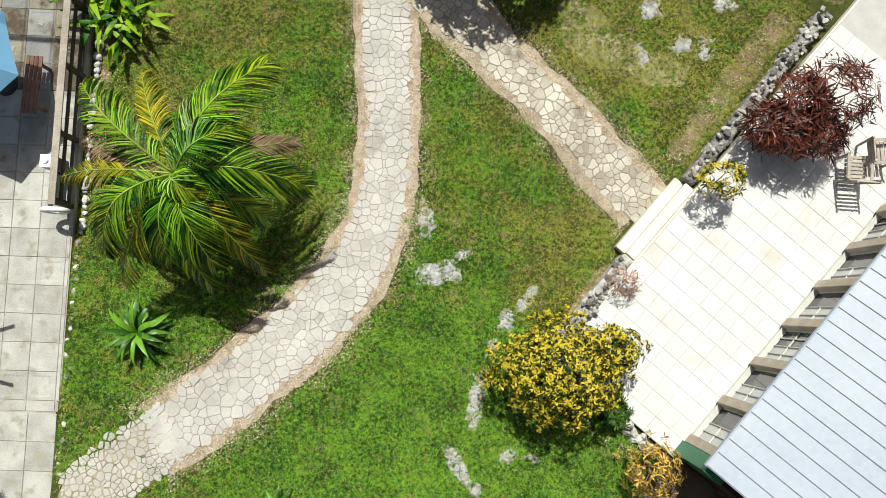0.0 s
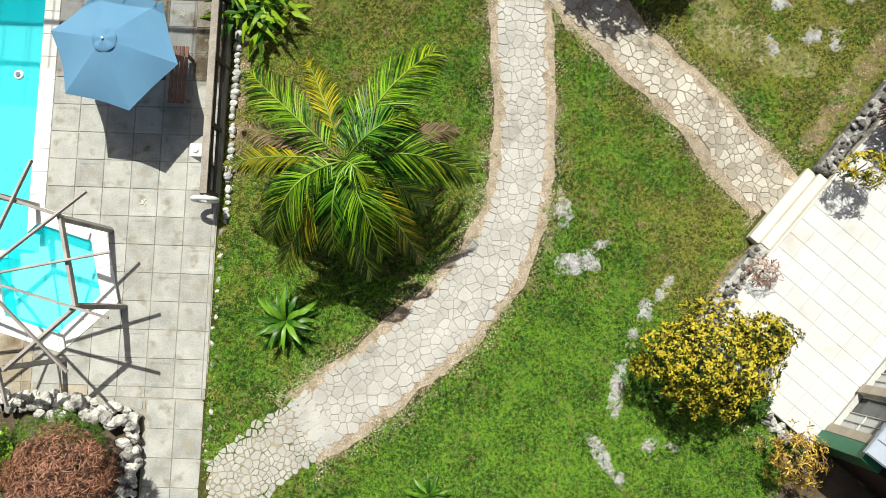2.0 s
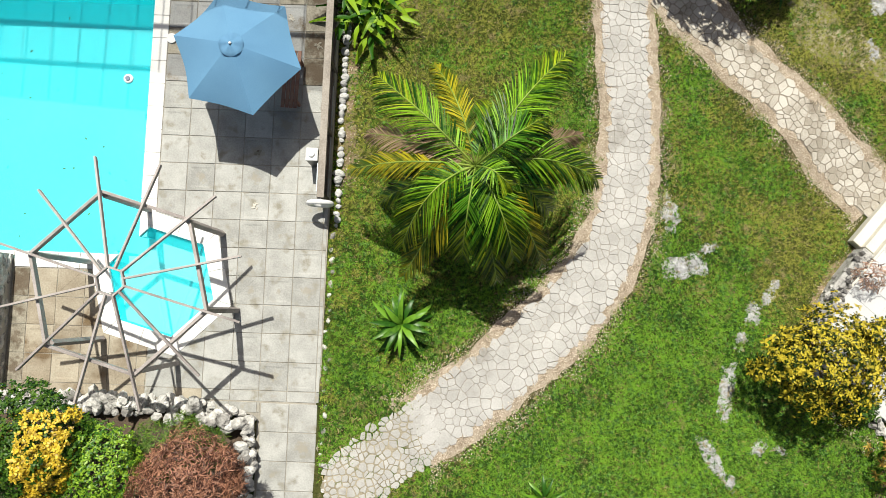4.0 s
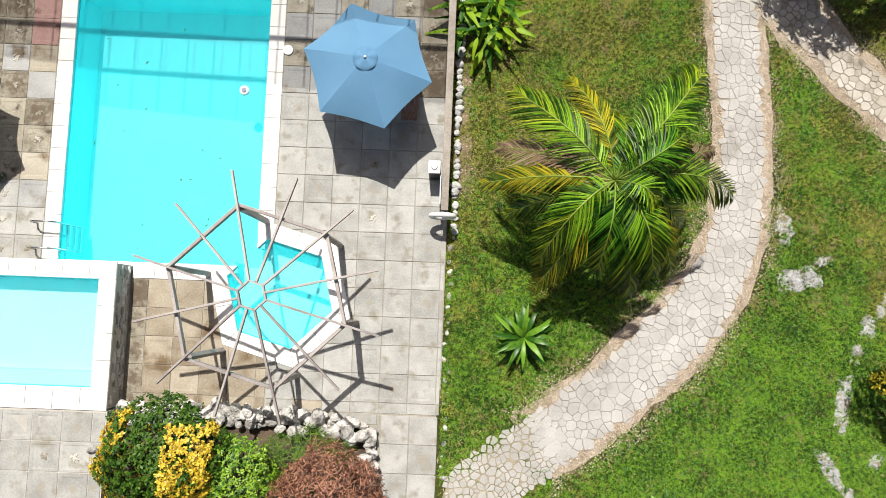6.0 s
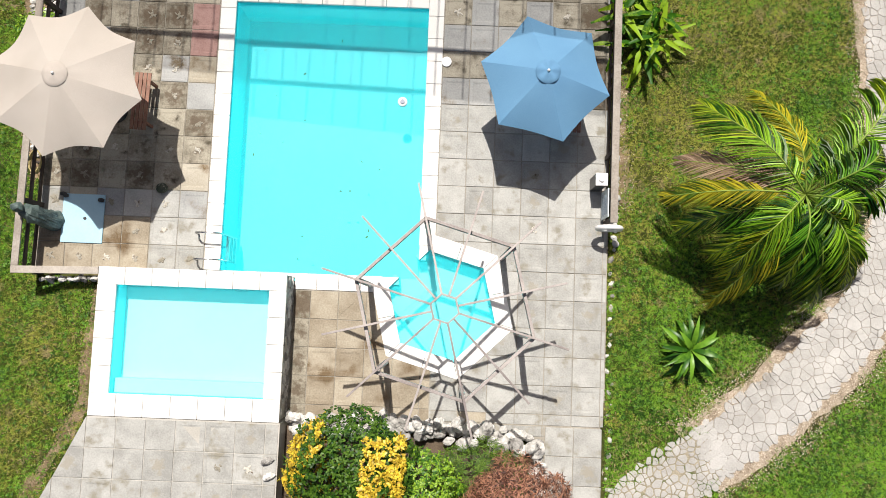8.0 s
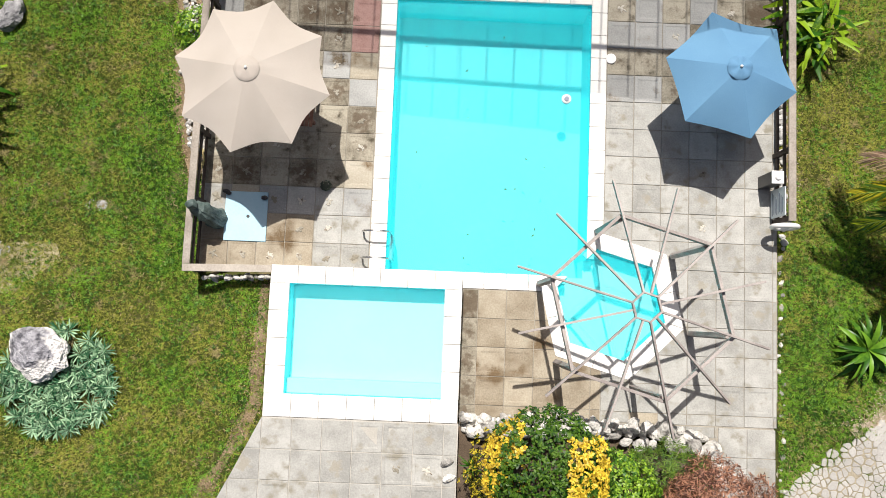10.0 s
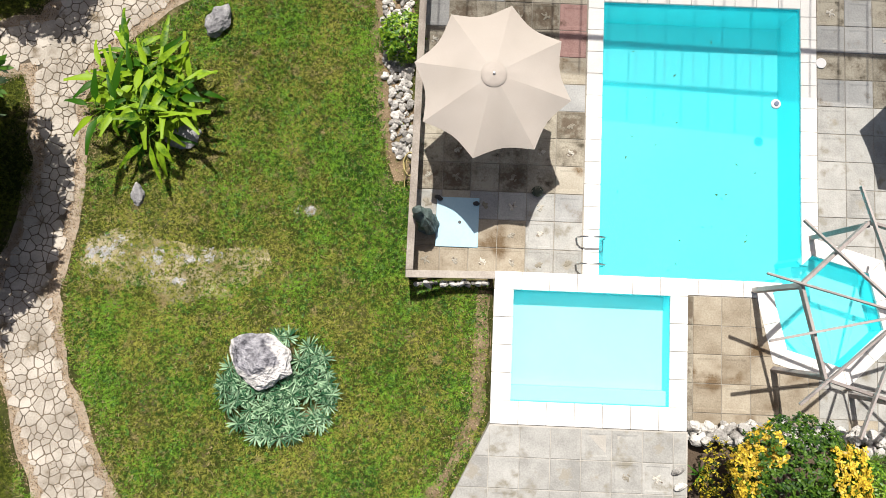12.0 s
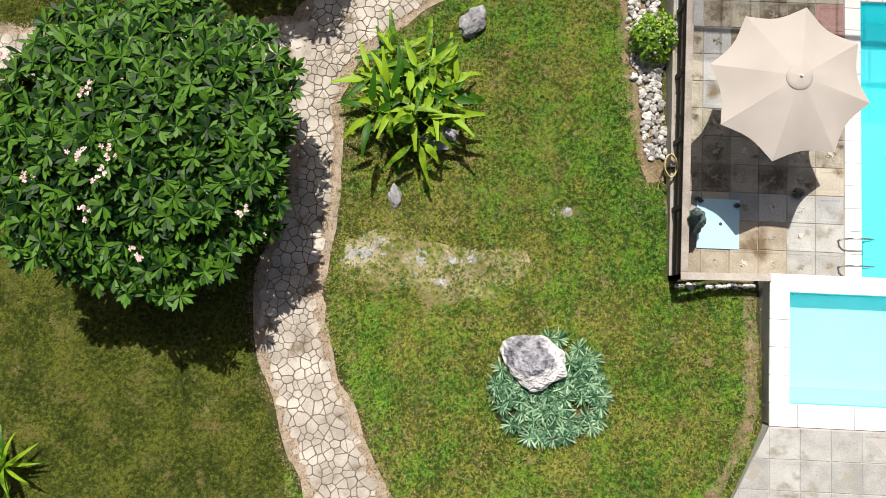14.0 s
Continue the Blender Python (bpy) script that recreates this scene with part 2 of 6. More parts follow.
CRYSTAL = boulder_material()
OUTCROP = material("bedrock", (0.2, 0.2, 0.198), (0.48, 0.485, 0.49), 6.0, 0.95, 22, 0.6, stain=(0.24, 0.2, 0.12), stain_at=0.53, stain_size=8.0, depth=0.03, spec=0.1)
DECK_WOOD = material("weathered_wood", (0.24, 0.21, 0.18), (0.46, 0.42, 0.37), 2.0, 0.85, 30, 0.4, piece=0.25)
GREY_WOOD = material("grey_timber", (0.24, 0.21, 0.2), (0.44, 0.4, 0.38), 2.5, 0.8, 30, 0.4, piece=0.3)
DARK_WOOD = material("dark_timber", (0.035, 0.025, 0.02), (0.085, 0.062, 0.05), 3.0, 0.75, 35, 0.4)
BENCH_WOOD = material("reddish_hardwood", (0.16, 0.07, 0.045), (0.3, 0.15, 0.1), 5.0, 0.6, 40, 0.3)
BLUE_CLOTH = material("blue_canvas", (0.125, 0.275, 0.455), (0.16, 0.335, 0.52), 1.0, 0.9, 60, 0.15, translucent=0.12, spec=0.1)
BEIGE_CLOTH = material("beige_canvas", (0.46, 0.415, 0.37), (0.56, 0.51, 0.465), 1.0, 0.9, 60, 0.15, translucent=0.18, spec=0.1)
STEEL = material("stainless_steel", (0.55, 0.56, 0.57), (0.68, 0.69, 0.7), 3.0, 0.22, 40, 0.05, metal=1.0)
WHITE_PLASTIC = material("white_plastic", (0.72, 0.72, 0.72), (0.82, 0.82, 0.82), 3.0, 0.4, 30, 0.05)
DARK_PLASTIC = material("blue_grey_plastic", (0.1, 0.13, 0.2), (0.18, 0.22, 0.3), 3.0, 0.4, 30, 0.05)
BLACK_METAL = material("black_metal", (0.02, 0.02, 0.022), (0.05, 0.05, 0.052), 4.0, 0.4, 30, 0.1)
ROOF = material("painted_roof_sheet", (0.29, 0.335, 0.42), (0.36, 0.405, 0.49), 0.7, 0.5, 8, 0.05, spec=0.3)
SEAM = material("roof_seam", (0.1, 0.11, 0.13), (0.2, 0.21, 0.24), 2.0, 0.5, 20, 0.1)
TAUPE = material("taupe_painted_wood", (0.32, 0.27, 0.21), (0.46, 0.4, 0.33), 3.0, 0.7, 30, 0.3)
GREEN_PAINT = material("green_paint", (0.012, 0.12, 0.055), (0.02, 0.17, 0.08), 2.0, 0.5, 20, 0.1)
WALL_PAINT = material("grey_wall_paint", (0.4, 0.4, 0.38), (0.5, 0.5, 0.48), 2.0, 0.8, 20, 0.2)
GLASS = material("window_glass", (0.035, 0.038, 0.04), (0.07, 0.075, 0.078), 1.0, 0.08, 5, 0.0)
BLIND = material("pale_blind", (0.42, 0.43, 0.43), (0.52, 0.53, 0.53), 2.0, 0.3, 20, 0.05)
OXBLOOD = material("dark_red_paint", (0.02, 0.006, 0.006), (0.045, 0.012, 0.012), 2.0, 0.7, 20, 0.1)
SHOWER = material("pale_blue_tray", (0.33, 0.55, 0.68), (0.4, 0.62, 0.74), 1.5, 0.5, 20, 0.1)
SIGN_FACE = material("sign_face", (0.5, 0.58, 0.62), (0.6, 0.67, 0.7), 2.0, 0.5, 20, 0.05)
SIGN_INK = material("sign_ink", (0.1, 0.14, 0.2), (0.16, 0.2, 0.26), 4.0, 0.6, 30, 0.0)
TURTLE = material("dark_glaze_with_pale_marks", (0.012, 0.02, 0.012), (0.05, 0.07, 0.04), 8.0, 0.4, 30, 0.3, stain=(0.5, 0.48, 0.38), stain_at=0.58, stain_size=14.0)
BRONZE = material("bronze_green", (0.03, 0.05, 0.045), (0.14, 0.19, 0.18), 6.0, 0.6, 30, 0.5)
HOSE = material("yellow_hose", (0.4, 0.32, 0.12), (0.55, 0.46, 0.2), 4.0, 0.5, 30, 0.1)
BARK = material("bark", (0.12, 0.09, 0.065), (0.27, 0.22, 0.17), 4.0, 0.95, 30, 0.9, depth=0.03)
# leaflet green with light put into the colour: a shaded tone and a sunlit one
PALM_SHADE_GREEN = material("shaded_palm_leaflets", (0.003, 0.026, 0.002), (0.1, 0.28, 0.014), 1.3, 0.42, 10, 0.0, island=1.1, translucent=0.1, spec=0.28)
PALM_YELLOW = material("yellowing_palm_leaflets", (0.05, 0.1, 0.006), (0.46, 0.4, 0.02), 1.3, 0.45, 10, 0.0, island=0.8, translucent=0.16, spec=0.3)
PALM_SUN_LIME = material("sunlit_palm_leaflets", (0.006, 0.05, 0.003), (0.22, 0.42, 0.018), 1.3, 0.42, 10, 0.0, island=0.9, translucent=0.12, spec=0.28)
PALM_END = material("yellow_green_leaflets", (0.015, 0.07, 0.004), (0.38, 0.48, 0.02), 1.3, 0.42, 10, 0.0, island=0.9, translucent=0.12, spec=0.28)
STRAW = material("straw_grass", (0.17, 0.135, 0.06), (0.36, 0.3, 0.15), 2.0, 0.85, 8, 0.0, island=0.9, spec=0.1)
PALM_DEAD = material("dead_palm_leaflets", (0.2, 0.12, 0.07), (0.42, 0.29, 0.2), 2.0, 0.8, 10, 0.0, island=0.5, translucent=0.1)
RACHIS = material("palm_midrib", (0.12, 0.22, 0.03), (0.3, 0.38, 0.06), 2.0, 0.5, 20, 0.0)
DRAC_LEAF = material("strap_leaf", (0.03, 0.11, 0.008), (0.16, 0.34, 0.025), 3.0, 0.4, 12, 0.1, piece=0.9, translucent=0.2, spec=0.4)
BROAD_LEAF = material("broad_yellow_green_leaf", (0.025, 0.1, 0.003), (0.23, 0.38, 0.016), 6.0, 0.45, 30, 0.3, piece=1.3, island=0.2, translucent=0.2, spec=0.2, patchy=1.5)
FRANGI_LEAF = material("frangipani_leaf", (0.005, 0.028, 0.003), (0.066, 0.165, 0.013), 2.0, 0.5, 12, 0.0, island=0.95, translucent=0.05, spec=0.18)
YELLOW_LEAF = material("yellow_croton_leaf", (0.018, 0.035, 0.004), (0.52, 0.42, 0.035), 5.0, 0.5, 12, 0.0, island=1.2, translucent=0.08, spec=0.15, patchy=1.9)
GOLD_LEAF = material("golden_leaf", (0.4, 0.27, 0.015), (0.88, 0.66, 0.06), 3.0, 0.45, 12, 0.0, island=0.8, translucent=0.2)
DARK_LEAF = material("dark_green_leaf", (0.014, 0.055, 0.005), (0.085, 0.17, 0.016), 3.0, 0.45, 12, 0.0, island=0.9, translucent=0.15, spec=0.25)
LIME_LEAF = material("lime_green_leaf", (0.04, 0.14, 0.008), (0.28, 0.45, 0.03), 3.0, 0.45, 12, 0.0, island=0.8, translucent=0.2)
FINE_LEAF = material("fine_grassy_leaf", (0.035, 0.1, 0.008), (0.15, 0.25, 0.02), 3.0, 0.6, 12, 0.0, island=0.6, translucent=0.2)
PALE_RUST_LEAF = material("pale_reddish_leaf", (0.24, 0.13, 0.09), (0.55, 0.38, 0.29), 3.0, 0.55, 12, 0.0, island=0.9, translucent=0.2)
RUST_LEAF = material("rust_red_leaf", (0.07, 0.022, 0.012), (0.42, 0.2, 0.12), 3.0, 0.55, 12, 0.0, island=1.1, translucent=0.12)
MAROON_LEAF = material("maroon_leaf", (0.025, 0.007, 0.006), (0.17, 0.05, 0.032), 3.0, 0.45, 12, 0.0, island=0.9, translucent=0.08, spec=0.3)
DRYBUSH_LEAF = material("straw_yellow_leaf", (0.16, 0.1, 0.02), (0.6, 0.4, 0.07), 3.0, 0.55, 12, 0.0, island=1.1, translucent=0.12)
SILVER_LEAF = material("silvery_green_leaf", (0.025, 0.11, 0.045), (0.34, 0.53, 0.32), 3.0, 0.5, 12, 0.0, island=0.8, translucent=0.08, spec=0.3)
FLOWER = material("pale_pink_petals", (0.7, 0.45, 0.45), (0.85, 0.7, 0.68), 4.0, 0.6, 20, 0.0, island=0.6, translucent=0.2)
VARIEGATED = material("cream_green_leaf", (0.25, 0.3, 0.12), (0.7, 0.65, 0.42), 8.0, 0.5, 20, 0.0, island=0.3, translucent=0.2)
NET = net_material("shade_net", (0.1, 0.12, 0.11), 0.6)

# ---- building helpers ----


def thing(name, label, category, group="", kind="", at=(0, 0, 0), turn=0.0):
    """An Empty at the base of a thing, to parent its parts."""
    ob = new(name)
    ob.empty_display_size = 0.1
    ob.matrix_basis = pose(*at, 0, 0, turn)
    return tagged(ob, label, category, group, kind)


def mesh_of(name, verts, faces, mat, smooth=False):
    me = bpy.data.meshes.new(name)
    me.from_pydata([tuple(map(float, v)) for v in verts], [], faces)
    me.materials.append(mat)
    if smooth:
        me.polygons.foreach_set("use_smooth", [True] * len(me.polygons))
    me.update()
    return me


def fast_mesh(name, verts, count, per, mat):
    """A mesh of many polygons of per corners each that share no corners."""
    me = bpy.data.meshes.new(name)
    total = count * per
    me.vertices.add(total)
    me.vertices.foreach_set("co", np.asarray(verts, np.float32).ravel())
    me.loops.add(total)
    me.loops.foreach_set("vertex_index", np.arange(total, dtype=np.int32))
    me.polygons.add(count)
    me.polygons.foreach_set("loop_start", np.arange(0, total, per, dtype=np.int32))
    me.materials.append(mat)
    me.update(calc_edges=True)
    return me


def put(name, me, parent=None, m=None, label=""):
    """One mesh object under a thing or a part."""
    ob = new(name, me)
    if parent:
        ob.parent = parent
    if m is not None:
        ob.matrix_basis = m
    return tagged(ob, label)


def part(name, bm, mat, parent=None, label="", m=None, smooth=False):
    me = bpy.data.meshes.new(name)
    bmesh.ops.recalc_face_normals(bm, faces=bm.faces)
    bm.to_mesh(me)
    bm.free()
    me.materials.append(mat)
    if smooth:
        me.polygons.foreach_set("use_smooth", [True] * len(me.polygons))
    return put(name, me, parent, m, label)


def box_bm(x0, x1, y0, y1, z0, z1, bevel=0.0, bm=None):
    bm = bm or bmesh.new()
    made = bmesh.ops.create_cube(bm, size=1.0, matrix=Matrix.LocRotScale(((x0 + x1) / 2, (y0 + y1) / 2, (z0 + z1) / 2), None, (x1 - x0, y1 - y0, z1 - z0)))
    if bevel:
        edges = {e for v in made["verts"] for e in v.link_edges}
        bmesh.ops.bevel(bm, geom=list(edges), offset=bevel, segments=1, affect="EDGES")
    return bm


def beam_bm(a, b, width, height, bevel=0.006, bm=None):
    """A squared timber from a to b."""
    bm = bm or bmesh.new()
    a, b = Vector(a), Vector(b)
    turn = (b - a).to_track_quat("X", "Z").to_matrix().to_4x4()
    made = bmesh.ops.create_cube(bm, size=1.0, matrix=Matrix.Translation((a + b) / 2) @ turn @ Matrix.Diagonal(((b - a).length, width, height, 1)))
    if bevel:
        bmesh.ops.bevel(bm, geom=list({e for v in made["verts"] for e in v.link_edges}), offset=bevel, segments=1, affect="EDGES")
    return bm


def tube_bm(points, radius, sides=8, bm=None):
    """A round tube along points; radius may be one number or one a point."""
    bm = bm or bmesh.new()
    pts = [Vector(p) for p in points]
    radii = radius if isinstance(radius, (list, tuple)) else [radius] * len(pts)
    rings = []
    for i, p in enumerate(pts):
        way = (pts[min(i + 1, len(pts) - 1)] - pts[max(i - 1, 0)]).normalized()
        side = way.orthogonal().normalized() if i == 0 else (side - way * side.dot(way)).normalized()
        up = way.cross(side)
        rings.append([bm.verts.new(p + radii[i] * (math.cos(k * math.tau / sides) * side + math.sin(k * math.tau / sides) * up)) for k in range(sides)])
    for r, s in zip(rings, rings[1:]):
        for k in range(sides):
            bm.faces.new((r[k], r[(k + 1) % sides], s[(k + 1) % sides], s[k]))
    bm.faces.new(rings[0][::-1])
    bm.faces.new(rings[-1])
    return bm


def clip_half(poly, n, d):
    """The part of a flat polygon where n . p <= d."""
    out = []
    for i, p in enumerate(poly):
        q = poly[(i + 1) % len(poly)]
        a, b = n[0] * p[0] + n[1] * p[1] - d, n[0] * q[0] + n[1] * q[1] - d
        if a <= 0:
            out.append(p)
        if a * b < 0:
            f = a / (a - b)
            out.append((p[0] + f * (q[0] - p[0]), p[1] + f * (q[1] - p[1])))
    return out


def sides_of(poly):
    """Outward half planes of a convex polygon that runs counter-clockwise."""
    out = []
    for p, q in zip(poly, poly[1:] + poly[:1]):
        n = Vector((q[1] - p[1], p[0] - q[0])).normalized()
        out.append(((n.x, n.y), n.x * p[0] + n.y * p[1]))
    return out


def cut_away(poly, hole):
    """Convex pieces of poly outside the convex polygon hole."""
    pieces, rest = [], poly
    for n, d in sides_of(hole):
        piece = clip_half(rest, (-n[0], -n[1]), -d)
        if len(piece) > 2:
            pieces.append(piece)
        rest = clip_half(rest, n, d)
        if len(rest) < 3:
            break
    return pieces


def area_of(poly):
    return 0.5 * sum(p[0] * q[1] - q[0] * p[1] for p, q in zip(poly, poly[1:] + poly[:1]))


def slab_data(polys, z0, z1, edge=0.0, inset=0.0):
    """Corners and faces of flat plates over polygons, with a chamfered upper edge."""
    verts, faces = [], []
    for poly in polys:
        if area_of(poly) < 0:
            poly = poly[::-1]
        k = len(poly)
        cx, cy = sum(p[0] for p in poly) / k, sum(p[1] for p in poly) / k

        def ring(grow, z):
            out = []
            for x, y in poly:
                d = math.hypot(x - cx, y - cy) or 1
                f = max(0.05, 1 - grow * 1.3 / d)
                out.append((cx + (x - cx) * f, cy + (y - cy) * f, z))
            return out
        base = len(verts)
        verts += ring(inset, z0) + ring(inset, z1 - edge) + ring(inset + edge, z1)
        for a in (0, k):
            faces += [(base + a + i, base + a + (i + 1) % k, base + a + k + (i + 1) % k, base + a + k + i) for i in range(k)]
        faces.append(tuple(base + 2 * k + i for i in range(k)))
    return verts, faces


def rock_mesh(name, seed, mat, rough=0.25, flat=0.7, detail=2):
    """An uneven stone about one metre across."""
    bm = bmesh.new()
    bmesh.ops.create_icosphere(bm, subdivisions=detail, radius=0.5)
    off = Vector((seed * 7.3, seed * 3.1, seed * 1.7))
    for v in bm.verts:
        d = noise.noise(v.co * 2.2 + off) * rough + noise.noise(v.co * 6 + off) * rough * 0.45
        q = Vector((round(v.co.x * 3.2), round(v.co.y * 3.2), round(v.co.z * 3.2))) / 3.2
        v.co = v.co.lerp(q, 0.25) * (1 + d)
        v.co.z *= flat
    me = bpy.data.meshes.new(name)
    bm.to_mesh(me)
    bm.free()
    me.materials.append(mat)
    return me


rng = random.Random(7)
LIMESTONES = [rock_mesh("limestone", s, LIME) for s in range(7)]

# ---- the lie of the land ----
SPOTS = [
    (3, -6.5, 0.0), (3, -3.3, -0.06), (3, 0, -0.2), (3, 3, -0.32), (5.2, -4.9, 0.1), (6.9, -4.9, 0.0), (7.5, -3.2, -0.18), (7.1, 1.2, -0.46),
    (9.8, 0.7, -0.64), (10.6, -2.1, -0.5), (11.6, -4.4, -0.5), (10.7, -5.9, -0.3), (12.4, 1.6, -1.05), (14.2, -0.8, -1.3), (15, 3.5, -1.1), (14.2, -5.5, -0.85),
    (-9.7, -2.8, -0.2), (-10.1, 0.6, -0.43), (-10.3, 3.2, -0.6), (-11.6, -1.1, -0.18), (-12.3, -4.3, 0.3), (-8.3, -4.2, 0.5), (-8.2, -3.1, 0.25), (-9, -6.5, 0.66),
    (-14.5, -2.3, 0.14), (-14.6, -5, 0.36), (-14.5, 2.6, 0.0), (-16, -1, -0.15), (-18.4, -4.2, 0.07), (-20, -7, 0.2), (-18, 3.5, 0.0), (-1, -7, 0.1),
]
SP = np.array(SPOTS)


def land(x, y):
    """Height of the ground, for arrays too."""
    x, y = np.asarray(x, float), np.asarray(y, float)
    w = 1 / ((x[..., None] - SP[:, 0]) ** 2 + (y[..., None] - SP[:, 1]) ** 2 + 0.6) ** 2
    z = (w * SP[:, 2]).sum(-1) / w.sum(-1)
    return z + 0.02 * np.sin(1.7 * x + 0.6 * y) * np.cos(1.3 * y - 0.4 * x)


def ground_z(x, y):
    return float(land(np.array([x]), np.array([y]))[0])


# ---- ground, with openings where the pools are let in ----
HEX_C, HEX_A = (-0.63, -2.97), 44.0


SPA_C = (-0.69, -2.89)


def hexagon(r, turn=HEX_A):
    """Corners of a six-sided figure round the spa's middle."""
    return [(SPA_C[0] + r * math.cos(radians(turn + 60 * k)), SPA_C[1] + r * math.sin(radians(turn + 60 * k))) for k in range(6)]


def steps_of(lo, hi, step, near_lo, near_hi):
    out = list(np.arange(near_lo, near_hi + 1e-6, step))
    d = step * 2
    while out[0] > lo:
        out.insert(0, out[0] - d), out.append(out[-1] + d)
        d *= 1.45
    return np.array(out)


def build_ground():
    xs, ys = steps_of(-700, 700, 0.25, -26.0, 24.0), steps_of(-700, 700, 0.25, -10.0, 7.0)
    gx, gy = np.meshgrid(xs, ys)
    gz = land(gx, gy)
    far = np.clip((np.hypot(gx, gy + 2) - 30) / 60, 0, 1)
    gz = gz * (1 - far) - 0.4 * far
    under = (gx > -9.45) & (gx < 2.75) & (gy > -2.4)
    under |= (gx > -3.8) & (gx < 2.75) & (gy > -5.55) | (gx > 1.6) & (gx < 2.75) & (gy < -5)
    gz = np.where(under, np.minimum(gz, -0.35), gz)
    gz = np.where((gx > -7.65) & (gx < -3.9) & (gy < -2.45) & (gy > -5.4), np.minimum(gz, 0.0), gz)
    w = len(xs)
    cx, cy = (gx[:-1, :-1] + gx[1:, 1:]) / 2, (gy[:-1, :-1] + gy[1:, 1:]) / 2
    hole = ((cx > -6.0) & (cx < 1.3) & (cy > -4.6) & (cy < 4.0)) | ((cx > -7.5) & (cx < -4.0) & (cy > -5.2) & (cy < -2.4))
    faces = [(j * w + i, j * w + i + 1, (j + 1) * w + i + 1, (j + 1) * w + i) for j, i in zip(*np.nonzero(~hole))]
    me = mesh_of("ground", np.stack([gx, gy, gz], -1).reshape(-1, 3), faces, GRASS_GROUND, True)
    tagged(put("ground", me), "sloping mown lawn with dry patches around a pool", "lawn", kind="structure")


build_ground()

# ---- pool deck ----
POOL_X0, POOL_X1, POOL_Y0, POOL_Y1 = -5.5, -1.22, -2.33, 3.66
KID_Z = 0.78
HOLE = hexagon(1.5)
deck = thing("pool_deck", "weathered concrete paver deck around a swimming pool", "pool deck", kind="structure")
BANDS = [(-9.5, -5.8, -2.45, 9.0), (-0.92, 2.82, -5.35, 9.0), (-3.9, -0.92, -5.35, -2.6), (-5.8, -0.92, 3.95, 9.0), (1.36, 2.82, -9.0, -5.35), (-3.8, 1.36, -5.6, -5.35)]


def build_slab():
    polys = []
    for x0, x1, y0, y1 in BANDS:
        polys += cut_away([(x0, y0), (x1, y0), (x1, y1), (x0, y1)], HOLE)
    v, f = slab_data(polys, -1.2, -0.016)
    put("deck_slab", mesh_of("deck_slab", v, f, JOINT), deck)


build_slab()


def paver_mesh(name, kind, seed, mat, half=0.2935):
    """A square paver, plain, with a sunk panel, or with a raised emblem worn by weather."""
    r = random.Random(seed)
    bm = box_bm(-half, half, -half, half, -0.05, 0.0, 0.008)
    if kind == "panel":
        top = max(bm.faces, key=lambda q: q.calc_center_median().z)
        bmesh.ops.inset_region(bm, faces=[top], thickness=0.09, depth=0.0)
        bmesh.ops.inset_region(bm, faces=[top], thickness=0.05, depth=-0.01)
    if kind == "emblem":
        top = max(bm.faces, key=lambda q: q.calc_center_median().z)
        bmesh.ops.inset_region(bm, faces=[top], thickness=0.06, depth=0.0)
        bmesh.ops.inset_region(bm, faces=[top], thickness=0.03, depth=-0.008)
        for _ in range(r.randint(7, 10)):
            a, d = r.uniform(0, math.tau), r.uniform(0.0, 0.08)
            made = bmesh.ops.create_icosphere(bm, subdivisions=1, radius=1.0)
            s = Matrix.Translation((d * math.cos(a), d * math.sin(a), -0.004)) @ Matrix.Rotation(r.uniform(0, 3), 4, "Z") @ Matrix.Diagonal((r.uniform(0.025, 0.06), r.uniform(0.015, 0.032), 0.014, 1))
            bmesh.ops.transform(bm, matrix=s, verts=made["verts"])
            for q in {f for v in made["verts"] for f in v.link_faces}:
                q.material_index = 1
    me = bpy.data.meshes.new(name)
    bm.to_mesh(me)
    bm.free()
    me.materials.append(mat)
    me.materials.append(EMBLEM)
    return me


def paver_set(mat):
    return {k: [paver_mesh("paver", k, s, mat) for s in range(3)] for k in ("plain", "panel", "emblem")}


SETS = {"grey": paver_set(PAVER), "tan": paver_set(PAVER_TAN), "old": paver_set(PAVER_OLD), "pink": paver_set(PAVER_PINK), "cream": paver_set(PAVER_CREAM), "slate": paver_set(PAVER_SLATE)}


